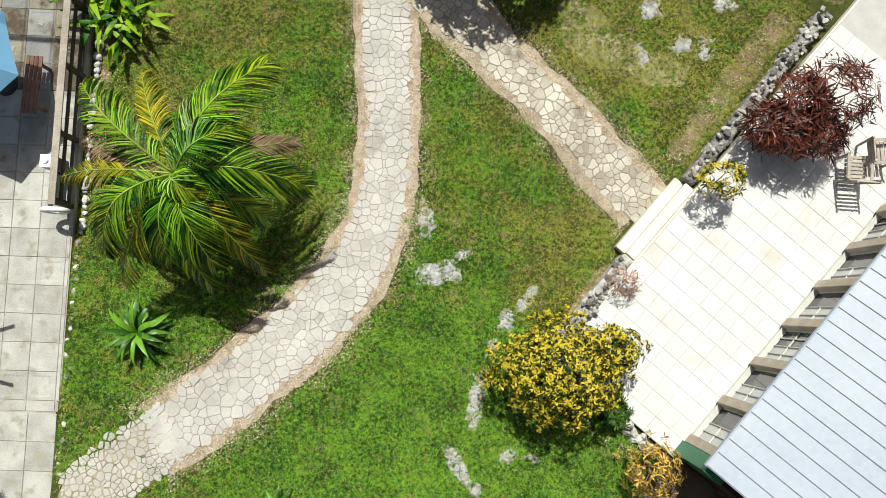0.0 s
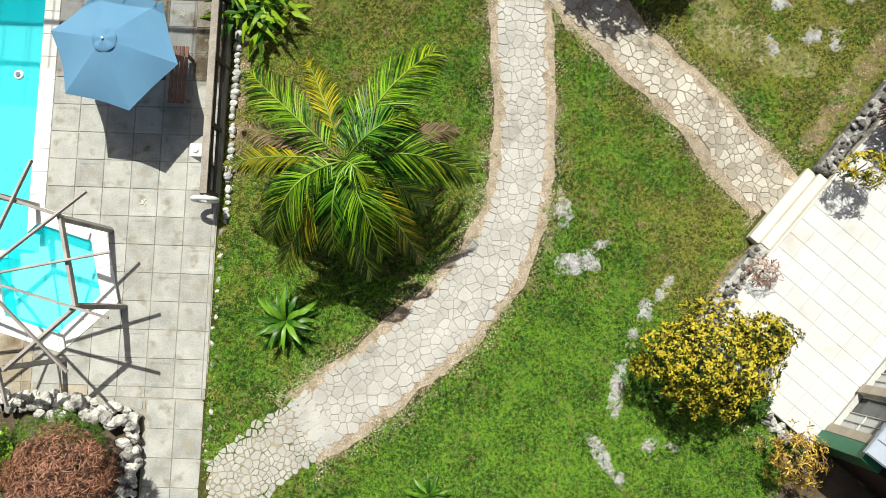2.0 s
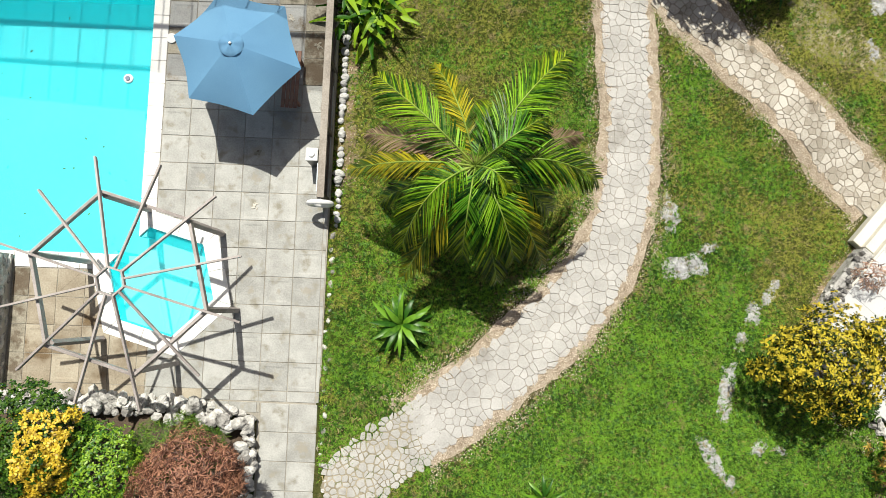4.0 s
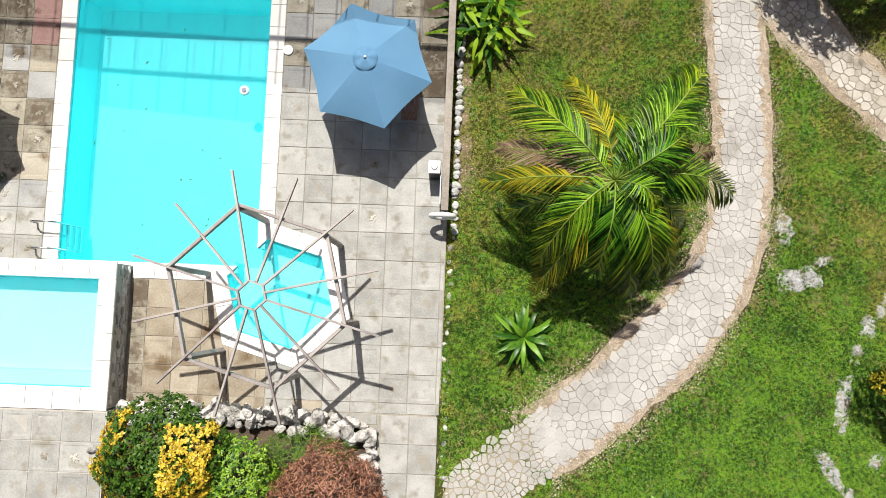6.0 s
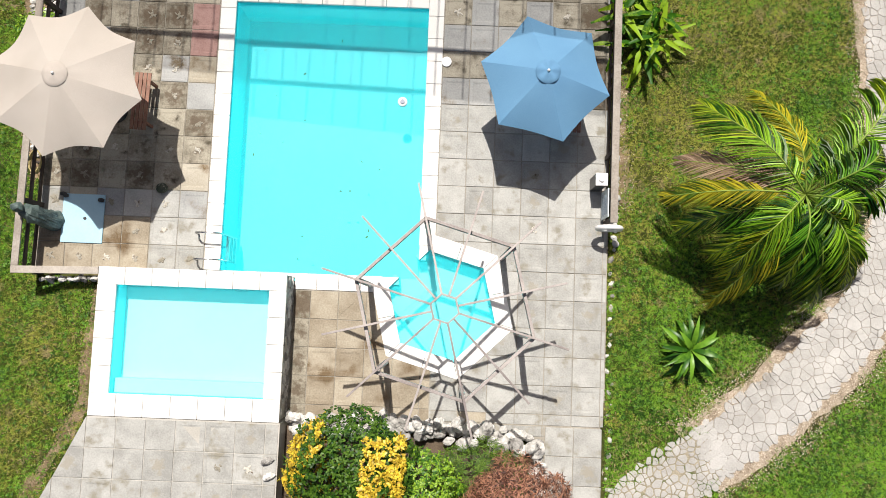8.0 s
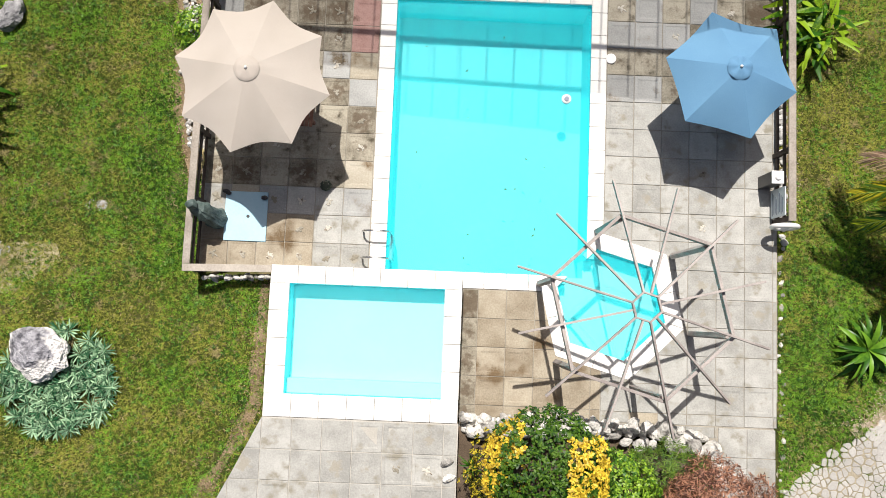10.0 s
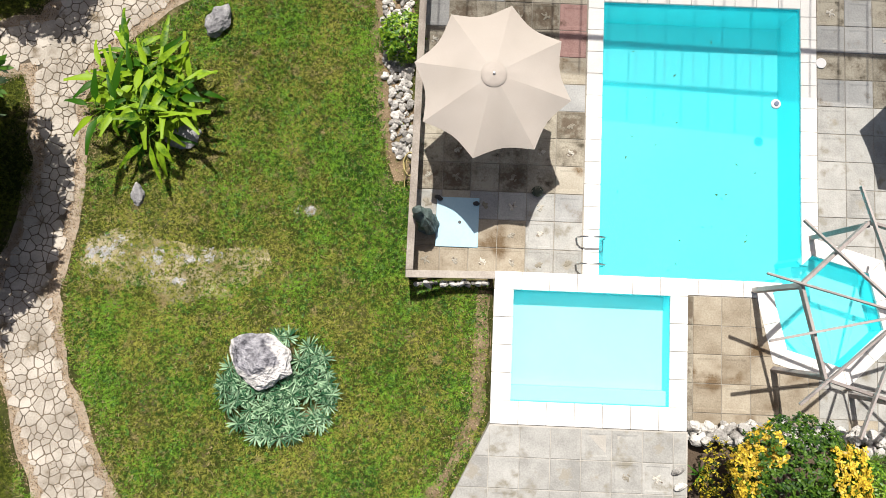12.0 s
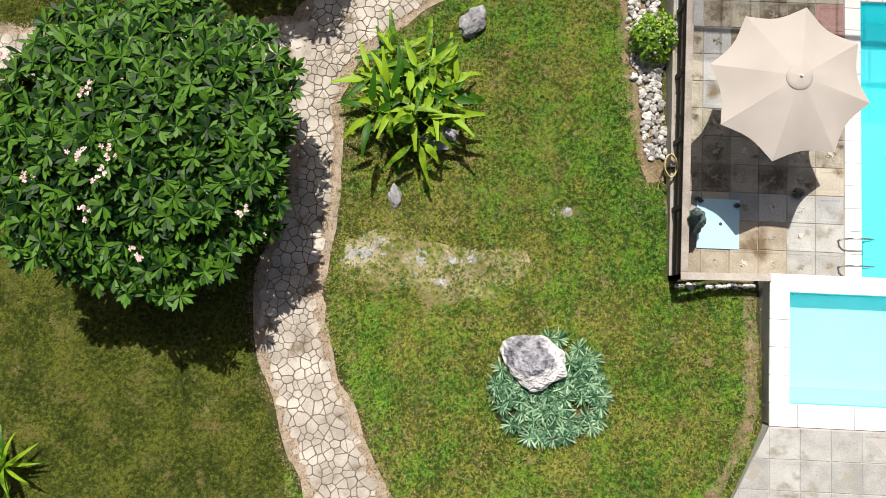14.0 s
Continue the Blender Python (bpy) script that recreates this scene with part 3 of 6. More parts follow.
def lay(x0, x1, y0, y1, z, tone, parent, emblem=0.15, panel=0.2, cut=None):
    """Pavers of 0.6 m over a rectangle from its corner x0, y1, trimmed at the far sides and round the spa."""
    y = y1
    while y > y0 + 0.05:
        x = x0
        while x < x1 - 0.05:
            w, h = min(0.6, x1 - x), min(0.6, y - y0)
            poly = [(x, y - h), (x + w, y - h), (x + w, y), (x, y)]
            mid = (x + w / 2, y - h / 2)
            if cut:
                poly = clip_half(poly, *cut)
            if len(poly) > 2:
                name_tone = tone(*mid) if callable(tone) else tone
                near = math.hypot(mid[0] - HEX_C[0], mid[1] - HEX_C[1]) < 2.1 and z < 0.1
                if abs(area_of(poly)) > 0.35 and not near:
                    r = rng.random()
                    kind = "emblem" if r < emblem else "panel" if r < emblem + panel else "plain"
                    me = rng.choice(SETS[name_tone][kind])
                    put("paver", me, parent, pose(*mid, z + rng.uniform(-0.004, 0.004), rng.uniform(-0.3, 0.3), rng.uniform(-0.3, 0.3), rng.choice((0, 90, 180, 270)) + rng.uniform(-0.6, 0.6)))
                else:
                    small = [(p[0] + math.copysign(0.0065, mid[0] - p[0]), p[1] + math.copysign(0.0065, mid[1] - p[1])) for p in poly]
                    pieces = [q for q in (cut_away(small, HOLE) if near else [small]) if abs(area_of(q)) > 0.004]
                    if pieces:
                        v, f = slab_data([[(a - mid[0], b - mid[1]) for a, b in q] for q in pieces], -0.05, 0, 0.004)
                        mat = SETS[name_tone]["plain"][0].materials[0]
                        put("paver", mesh_of("paver", v, f, mat), parent, pose(*mid, z + rng.uniform(-0.003, 0.003)))
            x += 0.6
        y -= 0.6


# ---- pools ----
def strip(name, x0, x1, y0, y1, z, along, parent, length=0.5, mat=COPING, thick=0.06):
    """A row of coping stones with open joints."""
    total = (x1 - x0) if along == "x" else (y1 - y0)
    count = max(1, round(total / length))
    step = total / count
    bm = box_bm(-step / 2 + 0.004, step / 2 - 0.004, -0.5, 0.5, -thick, 0.0)
    wide = (y1 - y0) if along == "x" else (x1 - x0)
    for v in bm.verts:
        v.co.y *= wide
    bmesh.ops.bevel(bm, geom=bm.edges[:], offset=0.008, segments=1, affect="EDGES")
    me = bpy.data.meshes.new(name)
    bm.to_mesh(me)
    bm.free()
    me.materials.append(mat)
    for k in range(count):
        c = (k + 0.5) * step
        m = pose(x0 + c, (y0 + y1) / 2, z) if along == "x" else pose((x0 + x1) / 2, y0 + c, z, 0, 0, 90)
        put(name, me, parent, m)


def wall_run(name, points, z0, z1, parent, mat, out=0.15, closed=False):
    """Upright pool walls along points, the pool on the left hand."""
    polys = []
    pts = points + points[:1] if closed else points
    for p, q in zip(pts, pts[1:]):
        n = Vector((q[1] - p[1], p[0] - q[0])).normalized() * out
        e = (Vector(q) - Vector(p)).normalized() * 0.0
        polys.append([tuple(Vector(p) - e), (p[0] + n.x, p[1] + n.y), (q[0] + n.x, q[1] + n.y), tuple(Vector(q) + e)])
    v, f = slab_data(polys, z0, z1)
    put(name, mesh_of(name, v, f, mat), parent)


pool = thing("swimming_pool", "turquoise painted swimming pool with white coping and attached spa", "swimming pool", kind="structure")
W_IN = hexagon(1.22)
DEPTH = -1.15
rect = [(POOL_X0, POOL_Y0), (POOL_X1, POOL_Y0), (POOL_X1, POOL_Y1), (POOL_X0, POOL_Y1)]
spa_pieces = cut_away(W_IN, rect)
v, f = slab_data([rect] + spa_pieces, DEPTH - 0.1, DEPTH)
put("pool_floor", mesh_of("pool_floor", v, f, POOL), pool)
v, f = slab_data(spa_pieces, DEPTH, -0.5)
put("spa_floor", mesh_of("spa_floor", v, f, SPA_PAINT), pool)
e1, e2 = Vector(W_IN[1]), Vector(W_IN[2])           # ends of the side that opens into the pool
on_east, on_south = e1.lerp(e2, (e1.x - POOL_X1) / (e1.x - e2.x)), e1.lerp(e2, (e1.y - POOL_Y0) / (e1.y - e2.y))
wall_run("pool_wall", [tuple(on_east), (POOL_X1, POOL_Y1), (POOL_X0, POOL_Y1), (POOL_X0, POOL_Y0), tuple(on_south)], DEPTH, -0.05, pool, POOL_WALL)
wall_run("spa_wall", [tuple(on_south), tuple(e2), W_IN[3], W_IN[4], W_IN[5], W_IN[0], tuple(e1), tuple(on_east)], DEPTH, -0.05, pool, POOL_WALL, 0.12)
flat, faces = [], []
for q in [rect] + spa_pieces:
    faces.append(tuple(range(len(flat), len(flat) + len(q))))
    flat += [(a, b, -0.1) for a, b in q]
put("water_surface", mesh_of("water_surface", flat, faces, WATER), pool, label="clear still pool water")
strip("coping_stone", -5.83, POOL_X0 + 0.01, -2.33, 3.98, 0.01, "y", pool)
strip("coping_stone", POOL_X1 - 0.01, -0.89, -1.62, 3.98, 0.01, "y", pool)
strip("coping_stone", POOL_X0 + 0.01, POOL_X1 - 0.01, POOL_Y1 - 0.01, 3.98, 0.01, "x", pool)
strip("coping_stone", -3.86, -1.98, -2.66, POOL_Y0 + 0.01, 0.01, "x", pool)
strip("coping_stone", -5.83, -3.86, -2.42, POOL_Y0 + 0.01, 0.01, "x", pool)
O_HEX, I_HEX = hexagon(1.6), hexagon(1.19)
for k in (0, 2, 3, 4, 5):
    a, b, c, d = (Vector(p) for p in (I_HEX[k], O_HEX[k], O_HEX[(k + 1) % 6], I_HEX[(k + 1) % 6]))
    for lo, hi in ((0.0, 0.5), (0.5, 1.0)):
        poly = [tuple(p) for p in (a.lerp(d, lo + 0.003), b.lerp(c, lo + 0.003), b.lerp(c, hi - 0.003), a.lerp(d, hi - 0.003))]
        v, f = slab_data([poly], -0.05, 0.016, 0.008)
        put("coping_stone", mesh_of("coping_stone", v, f, COPING), pool)
for poly in ([(-1.98, POOL_Y0), (-2.02, -2.68), tuple(e2 + Vector((0.02, 0.0))), tuple(on_south)], [(POOL_X1, -1.62), tuple(on_east), tuple(e1 + Vector((0.01, 0.02))), (-0.89, -1.62)]):
    v, f = slab_data([poly], -0.05, 0.012, 0.006)
    put("coping_stone", mesh_of("coping_stone", v, f, COPING), pool)
bm = bmesh.new()
bmesh.ops.create_cone(bm, cap_ends=True, segments=24, radius1=0.115, radius2=0.11, depth=0.02)
part("skimmer_lid", bm, WHITE_PLASTIC, pool, "round white skimmer lid", pose(-0.8, 2.45, 0.018))

# a floating dispenser on the water
float_ring = thing("pool_float", "small white floating dispenser ring with a dark middle", "pool float", at=(-1.73, 1.54, -0.13))
part("float_body", tube_bm([(0, 0, 0.0), (0, 0, 0.02), (0, 0, 0.06), (0, 0, 0.075)], [0.085, 0.105, 0.105, 0.085], 20), WHITE_PLASTIC, float_ring, smooth=True)
part("cap", tube_bm([(0, 0, 0.07), (0, 0, 0.1)], [0.055, 0.05], 16), DARK_PLASTIC, float_ring, "blue-grey screw cap")
# the raised paddling pool
kid = thing("paddling_pool", "raised shallow paddling pool with white tiled coping", "paddling pool", kind="structure")
KX0, KX1, KY0, KY1 = -7.72, -3.86, -5.37, -2.37
IX0, IX1, IY0, IY1 = -7.34, -4.2, -4.93, -2.72
ring = cut_away([(KX0 + 0.03, KY0 + 0.03), (KX1 - 0.03, KY0 + 0.03), (KX1 - 0.03, KY1 - 0.03), (KX0 + 0.03, KY1 - 0.03)], [(IX0, IY0), (IX1, IY0), (IX1, IY1), (IX0, IY1)])
v, f = slab_data(ring, -0.8, KID_Z - 0.05)
put("retaining_wall", mesh_of("retaining_wall", v, f, SLAB), kid)
inner = [(IX0, IY0), (IX0, IY1), (IX1, IY1), (IX1, IY0)][::-1]
wall_run("pool_wall", inner, KID_Z - 0.55, KID_Z - 0.045, kid, POOL_WALL, -0.004, True)
v, f = slab_data([[(IX0, IY0), (IX1, IY0), (IX1, IY1), (IX0, IY1)]], KID_Z - 0.65, KID_Z - 0.55)
put("pool_floor", mesh_of("pool_floor", v, f, SHALLOW), kid)
part("pool_step", box_bm(IX0 + 0.005, IX1 - 0.005, IY0 + 0.005, IY0 + 0.3, KID_Z - 0.55, KID_Z - 0.25, 0.01), SHALLOW, kid)
put("water_surface", mesh_of("water_surface", [(IX0, IY0, KID_Z - 0.1), (IX1, IY0, KID_Z - 0.1), (IX1, IY1, KID_Z - 0.1), (IX0, IY1, KID_Z - 0.1)], [(0, 1, 2, 3)], THIN_WATER), kid)
strip("coping_stone", KX0, KX1, IY1 - 0.01, KY1, KID_Z, "x", kid, 0.52)
strip("coping_stone", KX0, KX1, KY0, IY0 + 0.01, KID_Z, "x", kid, 0.52)
strip("coping_stone", KX0, IX0 + 0.01, IY0 + 0.01, IY1 - 0.01, KID_Z, "y", kid, 0.52)
strip("coping_stone", IX1 - 0.01, KX1, IY0 + 0.01, IY1 - 0.01, KID_Z, "y", kid, 0.52)
# dry-laid stone facing on the side towards the spa
for k in range(46):
    y = rng.uniform(KY0 + 0.1, KY1 - 0.1)
    s = (rng.uniform(0.06, 0.1), rng.uniform(0.18, 0.34), rng.uniform(0.12, 0.2))
    put("facing_stone", LIMESTONES[k % 7], kid, Matrix.LocRotScale((KX1 - 0.03, y, rng.uniform(0.08, KID_Z - 0.17)), Euler((rng.uniform(-0.2, 0.2), 0, 0)), s))

# the upper patio south of it
patio = thing("upper_patio", "pale concrete paver patio above the lawn", "patio", kind="structure")
v, f = slab_data([[(-7.72, -5.38), (-9.3, -8.6), (-10.3, -10.6), (-3.84, -10.6), (-3.84, -5.38)]], -0.6, KID_Z - 0.014)
put("patio_slab", mesh_of("patio_slab", v, f, SLAB), patio)

# steel ladder
ladder = thing("pool_ladder", "stainless steel pool ladder on the coping", "pool ladder", at=(-5.5, -1.84, 0))
for s in (-0.28, 0.28):
    arc = [(-0.48, s, 0.02), (-0.48, s, 0.22), (-0.43, s, 0.36), (-0.3, s, 0.42), (-0.05, s, 0.42), (0.07, s, 0.36), (0.1, s, 0.2), (0.1, s, -0.85)]
    part("rail", tube_bm(arc, 0.02), STEEL, ladder, smooth=True)
for z in (-0.2, -0.45, -0.7):
    part("tread", box_bm(0.06, 0.14, -0.27, 0.27, z - 0.015, z + 0.015, 0.005), STEEL, ladder)

# ---- spa pergola ----
BEAM_Z, HUB_Z = 2.16, 2.5
pergola = thing("pergola", "open six-sided grey timber pergola over the spa", "pergola", at=(*HEX_C, 0))


def polar(r, a, z):
    return (r * math.cos(radians(a)), r * math.sin(radians(a)), z)


for k in range(6):
    a = HEX_A + 60 * k
    x, y, _ = polar(1.67, a, 0)
    part("post", box_bm(-0.05, 0.05, -0.05, 0.05, 0.0, BEAM_Z - 0.07, 0.006), GREY_WOOD, pergola, m=pose(x, y, 0, 0, 0, a))
    part("beam", beam_bm(polar(1.72, a, BEAM_Z), polar(1.72, a + 60, BEAM_Z), 0.06, 0.14), GREY_WOOD, pergola)
    part("hub_piece", beam_bm(polar(0.27, a, HUB_Z), polar(0.27, a + 60, HUB_Z), 0.035, 0.09, 0.003), GREY_WOOD, pergola)
for k in range(12):
    a = HEX_A + 30 * k
    r = 2.38 if k % 2 == 0 else 2.3
    part("rafter", beam_bm(polar(0.25, a, HUB_Z), polar(r, a, 2.18 if k % 2 else 2.22), 0.04, 0.09, 0.004), GREY_WOOD, pergola)

# ---- railings ----
def railing(label, points, gap=1.5):
    """A low timber railing with a broad flat top rail and two lower rails."""
    rail = thing("deck_railing", label, "railing", at=(*points[0], 0))
    o = Vector((*points[0], 0))
    for run, (p, q) in enumerate(zip(points, points[1:])):
        p, q = Vector((*p, 0)) - o, Vector((*q, 0)) - o
        way = (q - p).normalized()
        start = p + way * 0.08 if run else p - way * 0.07          # the second rail butts against the first
        part("top_rail", beam_bm(start + Vector((0, 0, 0.8)), q + way * 0.07 + Vector((0, 0, 0.8)), 0.15, 0.04), DECK_WOOD, rail)
        for z in (0.12, 0.45):
            part("lower_rail", beam_bm(p + Vector((0, 0, z)), q + Vector((0, 0, z)), 0.04, 0.1), DARK_WOOD, rail)
        count = max(1, round((q - p).length / gap))
        for k in range(count + 1):
            c = p.lerp(q, k / count)
            part("post", box_bm(c.x - 0.05, c.x + 0.05, c.y - 0.05, c.y + 0.05, -0.5, 0.78, 0.006), DARK_WOOD, rail)
    return rail


railing("weathered timber railing along the deck by the lawn", [(2.76, -1.0), (2.8, 9.0)])
railing("weathered timber railing round the deck corner", [(-7.78, -2.46), (-9.43, -2.5), (-9.35, 9.0)])

# ---- shade structure north of the pool, which throws the net's shadow on the deck ----
canopy = thing("shade_canopy", "timber canopy with a stretched shade net", "canopy", at=(-3.5, 5, 0))
Z_C = 5.0


def over(x, y):
    """The point of the canopy whose shadow falls at x, y on the deck."""
    return Vector((x - SUN_X * Z_C + 3.5, y - SUN_Y * Z_C - 5, Z_C))


c1, c2, c3, c4 = over(-9.3, 2.24), over(2.75, 1.36), over(2.75, 12), over(-9.3, 12)
bm = bmesh.new()
bm.faces.new([bm.verts.new(c) for c in (c1, c2, c3, c4)])
part("net", bm, NET, canopy)
part("beam", beam_bm(over(-9.3, 2.87) - Vector((0, 0, 0.1)), over(2.75, 2.55) - Vector((0, 0, 0.1)), 0.085, 0.09), DARK_WOOD, canopy)
for x in np.arange(-9.1, 2.7, 0.62):
    part("rafter", beam_bm(over(x, 2.26 - 0.073 * (x + 9.3)) - Vector((0, 0, 0.05)), over(x + 0.1, 10) - Vector((0, 0, 0.05)), 0.022, 0.04), DARK_WOOD, canopy)
for c in (c3, c4, over(-9.3, 6), over(2.75, 6)):
    part("post", box_bm(c.x - 0.06, c.x + 0.06, c.y - 0.06, c.y + 0.06, -0.4, Z_C, 0.006), DARK_WOOD, canopy)

# ---- umbrellas and what stands under them ----
def umbrella(name, label, at, ribs, radius, top, drop, sag, turn, mat):
    u = thing(name, label, "umbrella", at=at)
    part("pole", tube_bm([(0, 0, 0.05), (0, 0, top + 0.05)], 0.022), BENCH_WOOD, u, smooth=True)
    bm = bmesh.new()
    bmesh.ops.create_cone(bm, cap_ends=True, segments=24, radius1=0.25, radius2=0.2, depth=0.09, matrix=Matrix.Translation((0, 0, 0.045)))
    part("base", bm, BLACK_METAL, u)

    def sheet(r0, r1, z_at, rings, scallop):
        verts, faces, per = [], [], 8
        for panel in range(ribs):
            base = len(verts)
            for i in range(rings + 1):
                f = i / rings
                for k in range(per + 1):
                    a = (panel + k / per) * math.tau / ribs + radians(turn)
                    mid = math.sin(math.pi * k / per)
                    flat = math.cos(math.pi / ribs) / math.cos((k / per - 0.5) * math.tau / ribs)
                    r = (r0 + (r1 - r0) * f) * (1 + (flat - 1) * f) * (1 - scallop * mid * f)
                    wrinkle = 0.008 * noise.noise(Vector((r * 3, math.cos(a) * 3, math.sin(a) * 3)))
                    verts.append((r * math.cos(a), r * math.sin(a), z_at(f) - sag * mid * f ** 1.3 + wrinkle))
            for i in range(rings):
                for k in range(per):
                    q = base + i * (per + 1) + k
                    faces.append((q, q + 1, q + per + 2, q + per + 1))
        return mesh_of("canopy", verts, faces, mat, True)

    def cap_mesh():
        """The small round cap over the vent, a hand's width above the canopy."""
        cap_wave = 0.022 if ribs == 6 else 0.006
        verts = [(0, 0, top + 0.02)]
        for r, z in ((0.09, 0.0), (0.17, -0.022), (0.235, -0.042), (0.24, -0.05)):
            verts += [(r * math.cos(k * math.tau / 24), r * math.sin(k * math.tau / 24), top + z + cap_wave * math.sin(k * math.tau * 5 / 24) * r / 0.24) for k in range(24)]
        faces = [(0, 1 + k, 1 + (k + 1) % 24) for k in range(24)]
        for i in range(3):
            faces += [(1 + i * 24 + k, 25 + i * 24 + k, 25 + i * 24 + (k + 1) % 24, 1 + i * 24 + (k + 1) % 24) for k in range(24)]
        return mesh_of("vent_cap", verts, faces, mat, True)
    canopy_part = put("canopy", sheet(0.12, radius, lambda f: top - 0.03 - drop * f ** 1.08, 8, 0.085 if ribs == 8 else 0.045), u)
    put("vent_cap", cap_mesh(), canopy_part)
    bm = bmesh.new()
    bmesh.ops.create_uvsphere(bm, u_segments=10, v_segments=6, radius=0.03, matrix=Matrix.Translation((0, 0, top + 0.03)))
    part("finial", bm, WHITE_PLASTIC, u, smooth=True)
    for k in range(ribs):
        a = math.degrees(k * math.tau / ribs) + turn
        part("rib", tube_bm([polar(0.03, a, top - 0.06), polar(radius * 0.98, a, top - drop - 0.04)], 0.009, 5), BENCH_WOOD, u)
    return u


umbrella("blue_umbrella", "faded blue six-panel patio umbrella, open", (1.16, 1.6, 0), 6, 1.3, 2.17, 0.44, 0.06, 47.0, BLUE_CLOTH)
umbrella("beige_umbrella", "beige eight-panel patio umbrella with scalloped edge, open", (-7.97, 1.05, 0), 8, 1.5, 2.62, 0.42, 0.03, 33.0, BEIGE_CLOTH)


def bench(at, turn, label):
    b = thing("wooden_bench", label, "bench", "benches under the umbrellas", at=at, turn=turn)
    for k in range(4):
        part("slat", box_bm(-0.17 + k * 0.09, -0.095 + k * 0.09, -0.62, 0.62, 0.4, 0.43, 0.005), BENCH_WOOD, b)
    for y in (-0.45, 0.45):
        for x in (-0.13, 0.13):
            part("leg", box_bm(x - 0.03, x + 0.03, y - 0.03, y + 0.03, 0, 0.4, 0.004), BENCH_WOOD, b)
        part("bearer", box_bm(-0.17, 0.17, y - 0.02, y + 0.02, 0.33, 0.4, 0.004), BENCH_WOOD, b)


bench((1.95, 1.5, 0), -2, "dark slatted hardwood bench beside the blue umbrella")
bench((-7.28, 1.2, 0), -2, "reddish slatted hardwood bench beside the beige umbrella")

# shower corner: tray and garden figure
tray = thing("shower_tray", "pale blue painted square shower tray on the deck", "shower tray", at=(-8.5, -1.32, 0))
part("tray", box_bm(-0.45, 0.45, -0.53, 0.53, 0.0, 0.03, 0.008), SHOWER, tray)
bm = bmesh.new()
bmesh.ops.create_cone(bm, cap_ends=True, segments=12, radius1=0.035, radius2=0.035, depth=0.012)
part("drain", bm, BLACK_METAL, tray, m=pose(0.05, 0.0, 0.032))
bm = tube_bm([(0, 0, 0.0), (0, 0, 0.1), (0, 0, 0.14), (-0.02, 0.01, 0.4), (-0.05, 0.03, 0.6), (-0.09, 0.06, 0.78), (-0.13, 0.09, 0.92), (-0.16, 0.11, 1.0), (-0.19, 0.13, 1.08), (-0.22, 0.15, 1.18), (-0.23, 0.16, 1.24)],
             [0.22, 0.22, 0.19, 0.18, 0.16, 0.19, 0.15, 0.07, 0.105, 0.085, 0.02], 30)
for q in bm.verts:
    if q.co.z > 0.1:
        around = Vector((q.co.x, q.co.y, 0)).normalized()
        fold = 0.02 * math.sin(7 * math.atan2(q.co.y, q.co.x) + 6 * q.co.z)
        q.co += around * (0.045 * noise.noise(q.co * 7) + fold)
fig = part("garden_statue", bm, BRONZE, None, m=pose(-9.1, -1.4, 0.0))
tagged(fig, "dark bronze-green garden statue beside the shower tray", "statue")
for at in ((-8.12, -0.92, 0.03), (-8.95, -0.83, 0.03)):
    bm = bmesh.new()
    for _ in range(3):
        bmesh.ops.create_icosphere(bm, subdivisions=1, radius=1.0, matrix=Matrix.Translation((rng.uniform(-0.08, 0.08), rng.uniform(-0.03, 0.03), 0.04)) @ Matrix.Diagonal((0.07, 0.05, 0.045, 1)))
    ob = part("dark_ornament", bm, BLACK_METAL, None, m=pose(*at))
    tagged(ob, "small dark cast ornament on the shower tray", "ornament", "ornaments on the tray")
bm = bmesh.new()
for r, z in ((0.1, 0.0),):
    bmesh.ops.create_icosphere(bm, subdivisions=2, radius=1.0, matrix=Matrix.Translation((0, 0, 0.06)) @ Matrix.Diagonal((0.13, 0.12, 0.07, 1)))
tagged(part("stone_turtle", bm, TURTLE, None, m=pose(-6.83, -0.6, 0.0)), "rounded dark glazed turtle ornament with pale marks", "ornament")

# life ring hung on the railing's end, and the box lamp on the rail
ringbuoy = thing("life_ring", "white life ring hung on the end of the railing", "life ring", at=(2.72, -1.16, 0.55))
bm = bmesh.new()
tor = []
for i in range(28):
    a = i * math.tau / 28
    tor.append([bm.verts.new(((0.23 + 0.065 * math.cos(b * math.tau / 10)) * math.cos(a), 0.055 * math.sin(b * math.tau / 10), (0.23 + 0.065 * math.cos(b * math.tau / 10)) * math.sin(a))) for b in range(10)])
for i in range(28):
    for b in range(10):
        bm.faces.new((tor[i][b], tor[(i + 1) % 28][b], tor[(i + 1) % 28][(b + 1) % 10], tor[i][(b + 1) % 10]))
part("ring", bm, WHITE_PLASTIC, ringbuoy, smooth=True)
part("bracket", box_bm(-0.03, 0.03, 0.0, 0.1, 0.16, 0.24, 0.004), BLACK_METAL, ringbuoy)
lamp = thing("box_lamp", "black box pedestal with a white round lamp on top", "lamp", at=(2.52, -0.16, 0.0))
part("housing", box_bm(-0.12, 0.12, -0.13, 0.13, 0.0, 0.66, 0.01), BLACK_METAL, lamp)
part("cover", box_bm(-0.125, 0.125, -0.135, 0.135, 0.66, 0.7, 0.01), WHITE_PLASTIC, lamp)
bm = bmesh.new()
bmesh.ops.create_cone(bm, cap_ends=True, segments=16, radius1=0.075, radius2=0.055, depth=0.05)
part("dome", bm, WHITE_PLASTIC, lamp, m=pose(0, 0, 0.722))
board = thing("notice_board", "pale blue notice board with dark lines of writing by the railing", "sign", at=(2.66, -0.64, 0.0))
